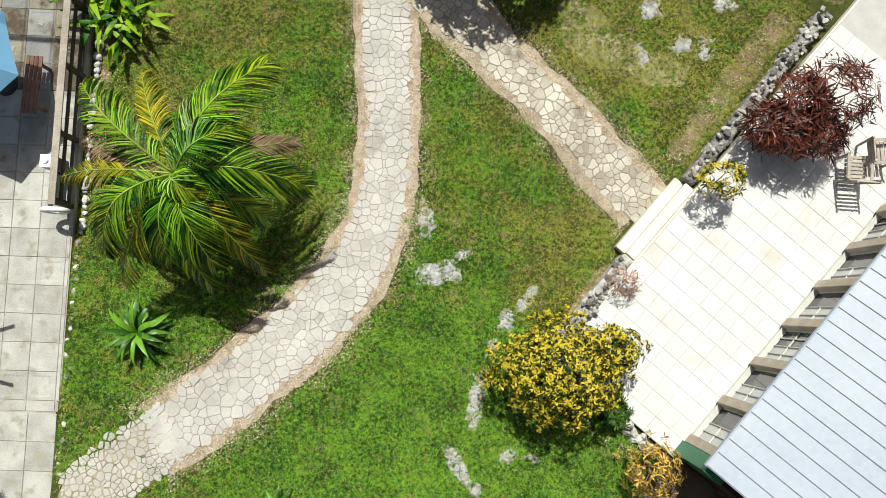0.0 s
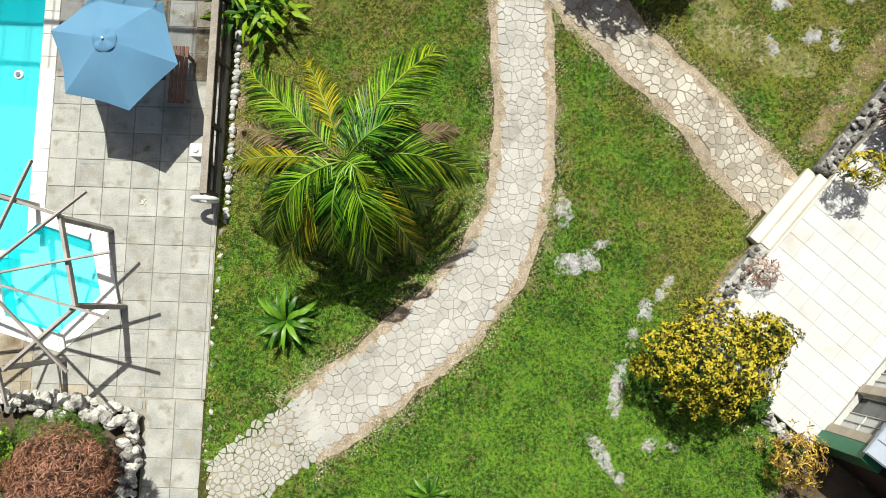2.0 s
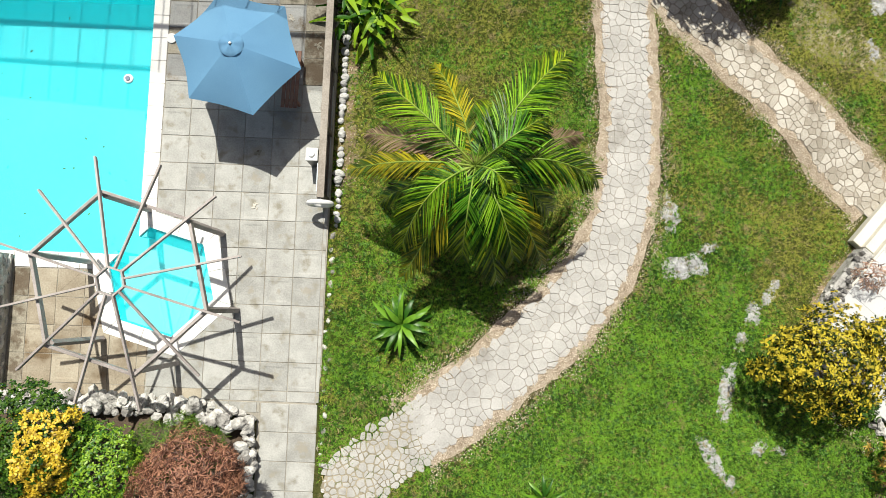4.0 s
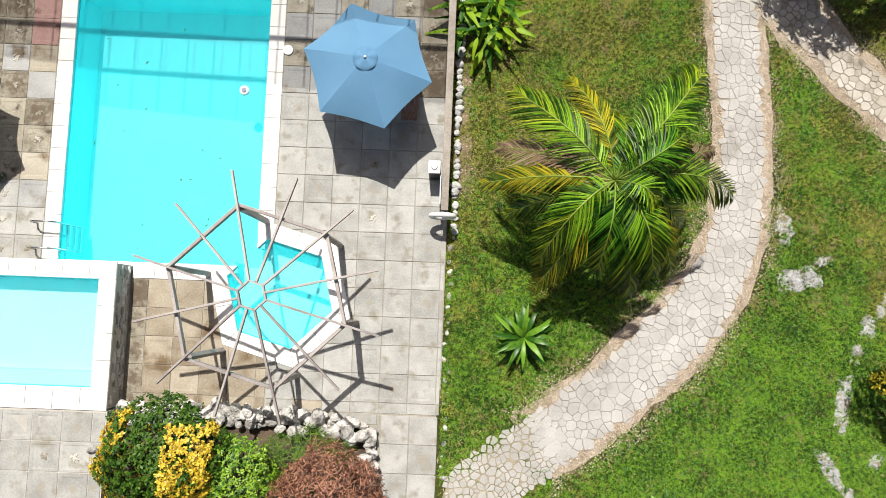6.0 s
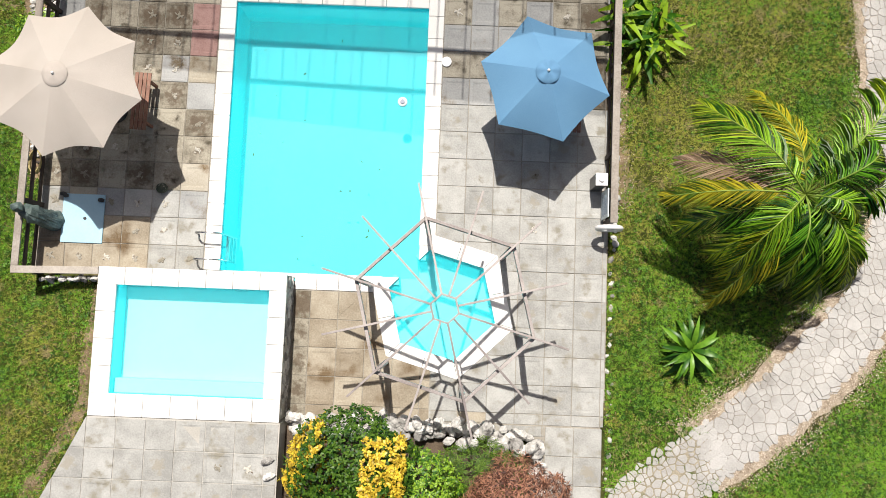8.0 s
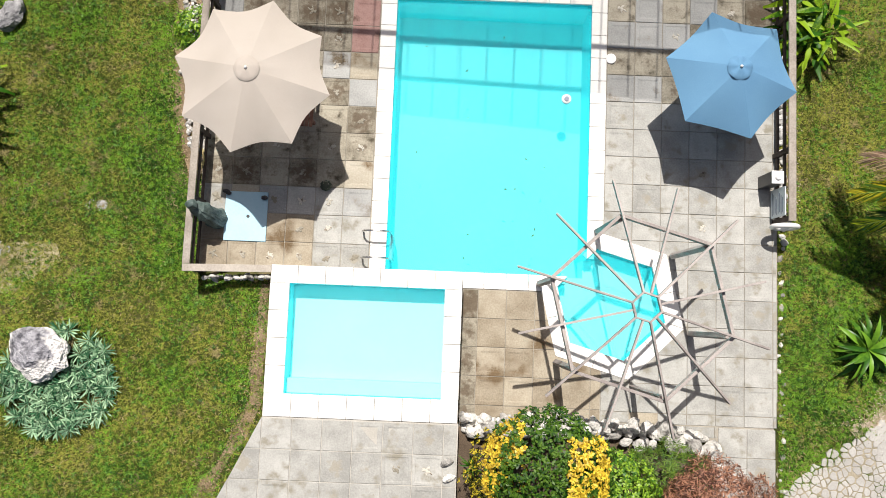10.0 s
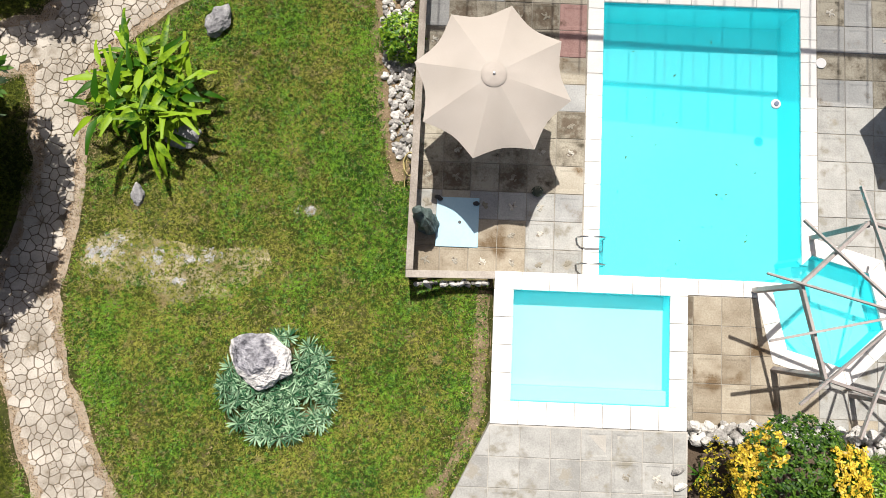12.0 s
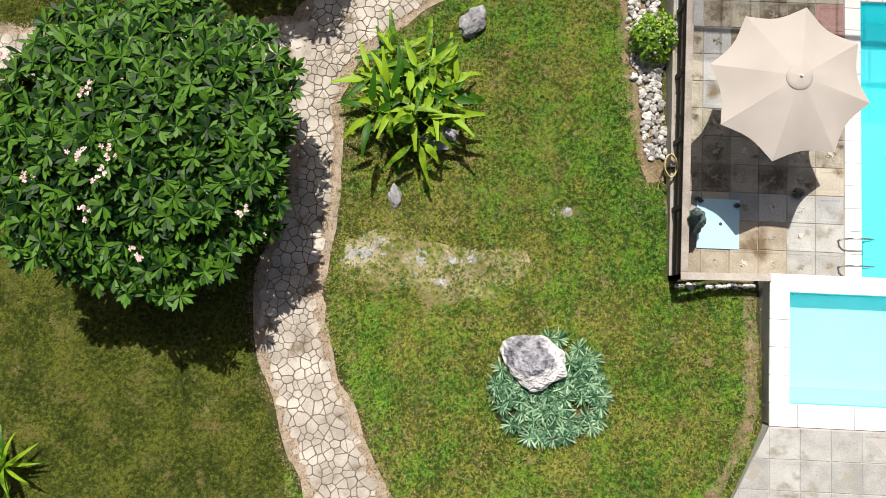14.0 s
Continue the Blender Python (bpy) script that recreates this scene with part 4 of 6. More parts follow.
part("panel", box_bm(-0.012, 0.012, -0.3, 0.3, 0.06, 0.72, 0.003), SIGN_FACE, board)
for k in range(8):
    y0 = -0.25 + 0.02 * (k % 3)
    part("text_line", box_bm(-0.016, -0.012, y0, 0.24 - 0.05 * (k % 4), 0.14 + k * 0.067, 0.16 + k * 0.067), SIGN_INK, board)
for y in (-0.27, 0.27):
    part("stake", box_bm(0.012, 0.04, y - 0.02, y + 0.02, 0.0, 0.74, 0.003), DARK_WOOD, board)

# ---- house, terrace and steps ----
HO, HU, HV = Vector((16.13, -5.64)), Vector((0.633, 0.774)), Vector((-0.774, 0.633))
HOUSE_TURN = math.degrees(math.atan2(HU.y, HU.x))
TERRACE_Z, TERRACE_V = -0.7, 3.35


def plan(u, v):
    p = HO + HU * u + HV * v
    return (p.x, p.y)


terrace = thing("terrace", "white tiled terrace in front of the house", "terrace", kind="structure", at=(*HO, TERRACE_Z), turn=HOUSE_TURN)
part("terrace_slab", box_bm(-0.42, 16, -0.1, TERRACE_V, -1.2, -0.012), GROUT, terrace)
part("terrace_edge", box_bm(-0.45, 16, TERRACE_V, TERRACE_V + 0.05, -0.6, 0.004, 0.006), CREAM, terrace)
stair = thing("entrance_steps", "cream painted concrete steps down to the path", "steps", kind="structure", at=(*HO, TERRACE_Z), turn=HOUSE_TURN)
part("step", box_bm(2.35, 4.45, TERRACE_V + 0.05, TERRACE_V + 0.28, -0.7, -0.17, 0.012), CREAM, stair)
part("step", box_bm(2.35, 4.45, TERRACE_V + 0.28, TERRACE_V + 0.52, -0.8, -0.34, 0.012), CREAM, stair)

house = thing("house", "house with pale blue seamed metal roof above the terrace", "house", at=(*HO, TERRACE_Z), turn=HOUSE_TURN)
part("wall", box_bm(0, 16, -6.0, -0.12, -0.6, 2.05), WALL_PAINT, house)
part("sill_wall", box_bm(0, 16, -0.12, 0.0, -0.6, 0.1, 0.01), WALL_PAINT, house)
part("head_beam", box_bm(0, 16, -0.12, 0.03, 1.85, 2.05, 0.01), TAUPE, house)
part("end_panel", box_bm(-0.34, -0.003, -0.32, 0.1, -0.6, 1.9, 0.01), GREEN_PAINT, house, "dark green painted end panel")
part("end_wall", box_bm(-0.3, -0.003, -6.0, -0.33, -0.6, 1.7, 0.01), OXBLOOD, house, "dark red painted end wall")
for k in range(14):
    u = k * 1.1
    part("post", box_bm(u, u + 0.22, -0.11, 0.1, 0.1, 1.85, 0.01), TAUPE, house)
    win = part("window", box_bm(u + 0.66, u + 1.095, -0.1, -0.085, 0.11, 1.84), GLASS, house)
    part("pale_pane", box_bm(u + 0.225, u + 0.655, -0.1, -0.083, 0.11, 1.84), BLIND, win, "pane with a pale blind behind it")
    part("sill", box_bm(u + 0.22, u + 1.1, -0.08, 0.05, 0.08, 0.12, 0.006), WALL_PAINT, win)
    bars = (0.22, 0.44, 0.65, 1.07) if k % 3 != 2 else (0.22, 0.44, 0.65, 0.86, 1.07)
    for b in bars:
        part("muntin", box_bm(u + b, u + b + 0.025, -0.083, -0.05, 0.12, 1.84, 0.004), WALL_PAINT, win)
    for z in (0.75, 1.3):
        part("muntin", box_bm(u + 0.22, u + (0.66 if k % 3 != 2 else 1.1), -0.084, -0.052, z, z + 0.025, 0.004), WALL_PAINT, win)
SLOPE = math.tan(radians(17))
bm = bmesh.new()
lo, hi = 0.22, -6.4
v0 = [bm.verts.new((u, w, 2.1 + (lo - w) * SLOPE + dz)) for u, w, dz in ((-0.24, lo, 0), (16.4, lo, 0), (16.4, hi, 0), (-0.24, hi, 0), (-0.24, lo, -0.05), (16.4, lo, -0.05), (16.4, hi, -0.05), (-0.24, hi, -0.05))]
for q in ((0, 1, 2, 3), (7, 6, 5, 4), (0, 4, 5, 1), (1, 5, 6, 2), (2, 6, 7, 3), (3, 7, 4, 0)):
    bm.faces.new([v0[i] for i in q])
roof = part("roof", bm, ROOF, house, "pale blue painted metal roof sheet")
for k in range(50):
    u = -0.22 + k * 0.33
    part("seam", beam_bm((u, lo - 0.005, 2.112), (u, hi, 2.112 + (lo - hi) * SLOPE), 0.014, 0.022, 0.0), SEAM, roof)
part("gutter_edge", beam_bm((-0.25, lo + 0.01, 2.075), (16.4, lo + 0.01, 2.075), 0.03, 0.09, 0.004), ROOF, house)

# garden chairs on the terrace
def garden_chair(u, v, turn):
    c = thing("garden_chair", "weathered slatted wooden garden chair on the terrace", "chair", "chairs on the terrace", at=(*plan(u, v), TERRACE_Z), turn=turn)
    for k in range(6):
        part("seat_slat", box_bm(-0.24, 0.24, -0.25 + k * 0.085, -0.185 + k * 0.085, 0.4, 0.425, 0.004), DECK_WOOD, c)
    for k in range(5):
        part("back_slat", beam_bm((-0.24, 0.29 + k * 0.03, 0.5 + k * 0.1), (0.24, 0.29 + k * 0.03, 0.5 + k * 0.1), 0.02, 0.06, 0.003), DECK_WOOD, c)
    for x in (-0.25, 0.25):
        part("front_leg", box_bm(x - 0.025, x + 0.025, -0.26, -0.21, 0, 0.6, 0.004), DECK_WOOD, c)
        part("back_leg", beam_bm((x, 0.25, 0.0), (x, 0.43, 0.98), 0.04, 0.05, 0.004), DECK_WOOD, c)
        part("armrest", box_bm(x - 0.035, x + 0.035, -0.28, 0.3, 0.6, 0.625, 0.005), DECK_WOOD, c)


garden_chair(6.95, 1.15, 178)
garden_chair(7.55, 0.95, 95)

# ---- flagstone paths ----
def smooth_line(points, per=8):
    """A smooth line through points of x, y and half width."""
    p = np.array([points[0], *points, points[-1]], float)
    out = []
    for a, b, c, d in zip(p, p[1:], p[2:], p[3:]):
        for t in np.linspace(0, 1, per, endpoint=False):
            out.append(0.5 * (2 * b + (c - a) * t + (2 * a - 5 * b + 4 * c - d) * t * t + (3 * b - a - 3 * c + d) * t ** 3))
    out.append(p[-2])
    return np.array(out)


PATH_EAST = smooth_line([(9.3, 9.0, 0.55), (9.2, 6.0, 0.55), (9.24, 3.4, 0.52), (9.41, 1.1, 0.48), (9.18, -1.2, 0.53), (8.25, -2.95, 0.62), (6.6, -4.55, 0.62), (5.3, -5.55, 0.6), (4.3, -6.3, 0.66), (3.6, -6.9, 0.66), (2.4, -7.9, 0.66)])
PATH_STEPS = smooth_line([(9.6, 4.9, 0.55), (10.9, 3.85, 0.52), (11.6, 3.2, 0.46), (12.3, 2.55, 0.44), (12.95, 1.97, 0.44), (14.0, 0.9, 0.46), (14.85, 0.05, 0.5), (15.3, -0.45, 0.5)])
PATH_WEST = smooth_line([(-13.5, 5.5, 0.6), (-15.3, 3.9, 0.68), (-16.9, 2.5, 0.7), (-17.25, 1.2, 0.5), (-17.1, -0.4, 0.36), (-17.3, -2.0, 0.42), (-17.5, -3.5, 0.55), (-17.0, -5.1, 0.6), (-16.25, -6.7, 0.62), (-15.4, -8.5, 0.62), (-14.5, -10.0, 0.62)])
VERGES = [smooth_line(q) for q in (
    [(-10.5, 6, 0.0), (-10.4, 3, 0.0), (-10.2, 1, 0.0), (-9.85, -0.4, 0.0)], [(-9.9, 6, 0.0), (-9.85, 3, 0.0), (-9.75, 1, 0.0), (-9.6, -0.4, 0.0)], [(-7.9, -2.75, 0.0), (-7.95, -4.2, 0.0), (-8.05, -5.4, 0.0), (-8.75, -6.8, 0.0), (-9.6, -8.6, 0.0)],
    [(3.12, 6, 0.0), (3.12, 2, 0.0), (3.15, -0.5, 0.0)], [(13.4, -3.4, 0.0), (14.3, -2.2, 0.0), (15.0, -1.4, 0.0)], [(14.0, -5.2, 0.0), (15.6, -6.6, 0.0)], [(*plan(4.8, 4.15), 0.0), (*plan(6.5, 4.3), 0.0), (*plan(9.0, 4.35), 0.0)])]
PATH_BRANCH = smooth_line([(-17.6, 2.3, 0.45), (-19.0, 2.0, 0.45), (-21.5, 1.85, 0.45), (-24.0, 1.8, 0.45), (-27, 1.8, 0.45)])


def ribbon(name, line, extra, lift, mat, parent, wobble=0.0, across=9):
    """A strip of ground that follows a path."""
    verts, faces = [], []
    for i, (x, y, h) in enumerate(line):
        a, b = line[max(i - 1, 0)], line[min(i + 1, len(line) - 1)]
        d = Vector((b[0] - a[0], b[1] - a[1])).normalized()
        n = Vector((-d.y, d.x))
        grow = [h + extra + wobble * noise.noise(Vector((x * 1.5, y * 1.5, 7.0 + s))) for s in (0, 9)]
        for k in range(across):
            f = k / (across - 1) * 2 - 1
            w = f * (grow[0] if f < 0 else grow[1])
            px, py = x + n.x * w, y + n.y * w
            under = 0.4 if 1.4 < px < 2.85 and lift < 0.04 and name != "soil_bed" else 0.0
            verts.append((px, py, ground_z(px, py) + lift * (1 - f ** 8) - 0.02 * f ** 8 - under))
    for i in range(len(line) - 1):
        for k in range(across - 1):
            q = i * across + k
            faces.append((q, q + 1, q + across + 1, q + across))
    return put(name, mesh_of(name, verts, faces, mat, True), parent)


def stones_on(line, size, seed):
    """Random stone outlines that fill a path, as a crazy paving: cells round jittered seeds."""
    r = random.Random(seed)
    seg = np.hypot(*np.diff(line[:, :2], axis=0).T)
    dist = np.r_[0, np.cumsum(seg)]
    seeds = []
    s = 0.0
    while s < dist[-1]:
        x, y, h = (np.interp(s, dist, line[:, c]) for c in range(3))
        x2, y2 = (np.interp(min(s + 0.05, dist[-1]), dist, line[:, c]) for c in range(2))
        x1, y1 = (np.interp(max(s - 0.05, 0), dist, line[:, c]) for c in range(2))
        d = Vector((x2 - x1, y2 - y1)).normalized()
        n = Vector((-d.y, d.x))
        count = max(2, round(2 * h / size))
        shift = r.uniform(-0.5, 0.5)
        for k in range(-1, count + 1):
            w = ((k + 0.5 + shift * 0.5) / count * 2 - 1) * h + r.uniform(-0.36, 0.36) * size
            a = r.uniform(-0.36, 0.36) * size
            big = (r.uniform(0.45, 0.8) if r.random() < 0.28 else r.uniform(0.0, 0.3)) * size
            seeds.append((x + n.x * w + d.x * a, y + n.y * w + d.y * a, abs(w) <= h + 0.02, n, h - w, h + w, big * big))
            if r.random() < 0.16:
                seeds.pop()
        s += size
    pts = np.array([q[:2] for q in seeds])
    cells = []
    for i, (x, y, inside, n, left, right, mass) in enumerate(seeds):
        if not inside:
            continue
        near = np.argsort(((pts - (x, y)) ** 2).sum(1))[1:22]
        reach = size * 1.5
        cell = [(-reach, -reach), (reach, -reach), (reach, reach), (-reach, reach)]
        for j in near:
            dx, dy = pts[j] - (x, y)
            l = math.hypot(dx, dy)
            if l > 0.04:
                cell = clip_half(cell, (dx / l, dy / l), (l * l + mass - seeds[j][6]) / (2 * l) - r.uniform(0.004, 0.008))
        cell = clip_half(cell, (n.x, n.y), left + 0.09)
        cell = clip_half(cell, (-n.x, -n.y), right + 0.09)
        if len(cell) > 2 and area_of(cell) > 0.004:
            cells.append((x, y, cell))
    return cells


def pave(label, lines, size, seed, mat=FLAG):
    path = thing("flagstone_path", label, "garden path", kind="structure")
    r = random.Random(seed)
    for line in lines:
        ribbon("litter_verge", line[:61] if mat is FLAG else line, 0.38, 0.012, LITTER, path, 0.22)
        if mat is FLAG:
            ribbon("mortar_bed", line[:58], 0.03, 0.03, MORTAR, path, 0.05)
            ribbon("mortar_bed", line[57:], 0.0, 0.03, WORN_BED, path, 0.16)
        else:
            ribbon("mortar_bed", line, 0.03, 0.03, EARTHY_MORTAR if mat is FLAG_GREY else OLD_MORTAR, path, 0.05)
    count = 0
    runs = [(lines[0][:58], size), (lines[0][57:], size * 0.72)] if mat is FLAG else [(line, size) for line in lines]
    for line, wide in runs:
        for x, y, cell in stones_on(line, wide, seed):
            if not -8.2 < y < 5.2 or 0 < x < 2.98 or (Vector((x, y)) - HO).dot(HV) < TERRACE_V + 0.5:
                continue
            # round the corners once, then give the stone a worn, slightly domed top
            soft = []
            if mat is not FLAG:
                cell = [(p[0] * 0.965, p[1] * 0.965) for p in cell]
            if mat is FLAG and x < 5.1 + 0.4 * (y + 5.5) + r.uniform(-0.4, 0.4):
                k = r.uniform(0.8, 0.98)
                cell = [(p[0] * k, p[1] * k) for p in cell]
            for p, q in zip(cell, cell[1:] + cell[:1]):
                soft += [(p[0] * 0.88 + q[0] * 0.12, p[1] * 0.88 + q[1] * 0.12), (p[0] * 0.12 + q[0] * 0.88, p[1] * 0.12 + q[1] * 0.88)]
            rim = []
            for p, q in zip(soft, soft[1:] + soft[:1]):
                pieces = max(1, round(math.hypot(p[0] - q[0], p[1] - q[1]) / 0.045))
                for k in range(pieces):
                    a, b = p[0] + (q[0] - p[0]) * k / pieces, p[1] + (q[1] - p[1]) * k / pieces
                    at = Vector((x + a, y + b, 2.0))
                    rim.append((a + 0.014 * noise.noise(at * 9) + 0.005 * noise.noise(at * 31), b + 0.014 * noise.noise(at * 9 + Vector((7, 7, 0))) + 0.005 * noise.noise(at * 31 + Vector((7, 7, 0)))))
            v, f = slab_data([rim], -0.05, 0.0, 0.005)
            put("flagstone", mesh_of("flagstone", v, f, mat), path, pose(x, y, ground_z(x, y) + r.uniform(0.038, 0.044), math.degrees(math.atan((ground_z(x, y + 0.15) - ground_z(x, y - 0.15)) / 0.3)) + r.uniform(-0.8, 0.8), -math.degrees(math.atan((ground_z(x + 0.15, y) - ground_z(x - 0.15, y)) / 0.3)) + r.uniform(-0.8, 0.8)))
            count += 1
    return path


# ---- leaves ----
def strap(length, width, lift, droop, segments=6, fold=0.25, tip=0.05, belly=0.4):
    """Corners and faces of one long leaf from the origin along +x, rising by lift and bending down by droop, in degrees."""
    verts, faces = [], []
    x = z = 0.0
    for i in range(segments + 1):
        f = i / segments
        a = radians(lift - droop * f)
        w = width * (max(tip, (f / belly) ** 0.6 if f < belly else ((1 - f) / (1 - belly)) ** 0.7))
        w = max(w, width * tip) / 2
        verts += [(x, -w, z + fold * w), (x, 0, z), (x, w, z + fold * w)]
        x += math.cos(a) * length / segments
        z += math.sin(a) * length / segments
    for i in range(segments):
        q = i * 3
        faces += [(q, q + 3, q + 4, q + 1), (q + 1, q + 4, q + 5, q + 2)]
    return verts, faces


def small_leaves(places, outs, per, length, width, seed, spread=0.9, cup=0.0, even=False):
    """Rosettes of small pointed leaves at places that face outs: corners of one six-sided polygon a leaf."""
    g = np.random.default_rng(seed)
    places, outs = np.repeat(places, per, 0), np.repeat(outs, per, 0)
    k = len(places)
    outs = outs / np.linalg.norm(outs, axis=1, keepdims=True)
    way = g.normal(size=(k, 3))
    way -= (way * outs).sum(1, keepdims=True) * outs
    way /= np.linalg.norm(way, axis=1, keepdims=True)
    if even:
        first = way[::per].repeat(per, 0)
        first -= (first * outs).sum(1, keepdims=True) * outs
        first /= np.linalg.norm(first, axis=1, keepdims=True)
        turn = (np.arange(k) % per)[:, None] * 2.4
        way = first * np.cos(turn) + np.cross(outs, first) * np.sin(turn)
    tilt = g.uniform(cup - 0.35, cup + 0.5, (k, 1))
    way = way * spread + outs * tilt
    way /= np.linalg.norm(way, axis=1, keepdims=True)
    side = np.cross(way, outs + g.normal(scale=0.35, size=(k, 3)))
    side /= np.linalg.norm(side, axis=1, keepdims=True)
    sag = -np.array([0, 0, 1.0]) * g.uniform(0.0, 0.25, (k, 1))
    L = length * g.uniform(0.7, 1.2, (k, 1))
    W = width * g.uniform(0.75, 1.2, (k, 1))
    p = places + g.normal(scale=(0.03 if even else 0.15) * length, size=(k, 3))
    low, high = (0.3, 0.44) if even else (0.42, 0.46)
    corner = [p, p + way * L * 0.35 - side * W * low, p + way * L * 0.72 - side * W * high + sag * L * 0.3, p + way * L + sag * L * 0.7, p + way * L * 0.72 + side * W * high + sag * L * 0.3, p + way * L * 0.35 + side * W * low]
    return np.stack(corner, 1).reshape(-1, 3), k


def dome(count, radii, seed, uneven=0.16, inner=0.3, low=-0.25):
    """Places and outward directions over a lumpy crown; some lie further in."""
    g = np.random.default_rng(seed)
    d = g.normal(size=(count * 3, 3))
    d /= np.linalg.norm(d, axis=1, keepdims=True)
    d = d[d[:, 2] > low][:count]
    lump = np.array([1 + uneven * (noise.noise(Vector(q) * 2.3 + Vector((seed, 0, 0))) * 1.6 + noise.noise(Vector(q) * 5.1) * 0.7) for q in d])
    deep = 1 - inner * g.random(len(d)) ** 2.0
    place = d * (lump * deep)[:, None] * radii
    out = d / np.asarray(radii)
    out[:, 2] += 0.35
    return place, out


def limbs(thing_, base_r, height, spread, count, seed, mat=BARK, trunk=0.4):
    """A tapered trunk with forking limbs."""
    r = random.Random(seed)
    part("trunk", tube_bm([(0, 0, -0.15), (0.02, 0.01, height * trunk * 0.5), (0.0, 0.03, height * trunk)], [base_r * 1.2, base_r, base_r * 0.85]), mat, thing_, smooth=True)
    for k in range(count):
        a = k * math.tau / count + r.uniform(-0.3, 0.3)
        e = spread * r.uniform(0.55, 0.95)
        pts = [(0, 0, height * trunk * 0.9), (e * 0.4 * math.cos(a), e * 0.4 * math.sin(a), height * 0.62), (e * math.cos(a + 0.2), e * math.sin(a + 0.2), height * r.uniform(0.78, 0.92))]
        part("limb", tube_bm(pts, [base_r * 0.7, base_r * 0.45, base_r * 0.15], 6), mat, thing_, smooth=True)


def bush(name, label, at, radii, count, per, length, width, mat, seed, up=0.5, low=-0.25, uneven=0.16, cat="shrub", extra=None, stems=5, even=False):
    """A shrub or small tree: stem, limbs and a crown of small leaves."""
    b = thing(name, label, cat, at=at)
    limbs(b, max(0.02, 0.05 * radii[0]), radii[2] * (1 + up), radii[0] * 0.8, stems, seed, trunk=0.35)
    place, out = dome(count, radii, seed, uneven, low=low)
    place = place + np.array([0, 0, radii[2] * up])
    v, k = small_leaves(place, out, per, length, width, seed, even=even)
    v[:, 2] = np.maximum(v[:, 2], 0.01)
    tagged(put("crown", fast_mesh("crown", v, k, 6, mat), b), kind="stuff")
    if extra:
        mat2, count2, pick = extra
        place, out = dome(count2, tuple(q * 1.04 for q in radii), seed + 50, uneven, 0.1, 0.0)
        ok = np.array([pick(*q) for q in place])
        v, k = small_leaves(place[ok] + np.array([0, 0, radii[2] * up]), out[ok], per, length * 0.9, width, seed + 9)
        tagged(put("bright_foliage", fast_mesh("bright_foliage", v, k, 6, mat2), b), kind="stuff")
    return b


# coconut palm
palm = thing("coconut_palm", "young coconut palm with green and yellowing fronds", "palm tree", at=(5.85, -0.7, ground_z(5.85, -0.7)))
HEART = Vector((0.0, 0.05, 2.5 - ground_z(5.85, -0.7)))
part("trunk", tube_bm([(0.1, -0.1, -0.2), (0.07, -0.08, 0.4), (0.03, 0, 1.2), (0, 0.04, HEART.z - 0.1)], [0.19, 0.14, 0.12, 0.13], 12), BARK, palm, smooth=True)


def frond(azimuth, reach, rise, fall, mat, seed, twist=0.0, roll=0.0, leaf=0.5):
    """One feather frond: a bent midrib and two rows of hanging leaflets; roll turns the blade about the midrib."""
    r = random.Random(seed)
    a = radians(azimuth)
    ahead, side = Vector((math.cos(a), math.sin(a), 0)), Vector((-math.sin(a), math.cos(a), 0))
    pts = []
    for i in range(19):
        f = i / 18
        pts.append(HEART + ahead * reach * (f - 0.06 * f ** 3) + side * twist * f * f + Vector((0, 0, rise * math.sin(min(f * 1.6, 1) * math.pi / 2) - fall * f ** 2.2)))
    rib = part("frond", tube_bm(pts, [0.017 * (1 - 0.8 * i / 18) + 0.003 for i in range(19)], 5), RACHIS, palm, smooth=True)
    verts, ends = [], []
    for s in (-1, 1):
        for k in range(76):
            f = 0.11 + 0.89 * k / 75
            i = min(int(f * 18), 17)
            p = pts[i].lerp(pts[i + 1], f * 18 - i)
            d = (pts[i + 1] - pts[i]).normalized()
            flat = d.cross(Vector((0, 0, 1))).normalized() * -1
            over = flat.cross(d) * -1
            length = leaf * (0.3 + 1.0 * math.sin(math.pi * min(1, f * 0.9 + 0.08)) ** 0.7) * r.uniform(0.95, 1.25)
            lean = 0.68 + 0.45 * f + r.uniform(-0.07, 0.07)
            rise_a = 0.25 + s * roll + r.uniform(-0.12, 0.12)
            out = flat * s * math.cos(rise_a) + over * math.sin(rise_a)
            way = (out * math.cos(lean) + d * math.sin(lean)).normalized()
            w = (d * math.cos(lean) - out * math.sin(lean)).normalized() * (0.009 + 0.003 * r.random()) + over * r.uniform(-0.006, 0.006)
            limp = r.uniform(0.5, 0.8)
            a1, a2, a3 = (p + way * length * g * (1 - 0.22 * g) - Vector((0, 0, length * limp * g ** 1.9)) for g in (0.35, 0.7, 1.0))
            rows = ends if f > 0.66 + r.uniform(-0.12, 0.12) else verts
            rows += [p - w * 0.6, a1 - w, a2 - w * 0.8, a3, a3 + w * 0.15, a2 + w * 0.8, a1 + w, p + w * 0.6]
    tagged(put("leaflet_fringe", fast_mesh("leaflet_fringe", [tuple(q) for q in verts], len(verts) // 8, 8, mat), rib), kind="stuff")
    end_mat = PALM_END if mat in (PALM_SHADE_GREEN, PALM_SUN_LIME) else mat
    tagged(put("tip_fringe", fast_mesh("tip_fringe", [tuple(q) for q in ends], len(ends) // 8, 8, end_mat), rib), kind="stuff")


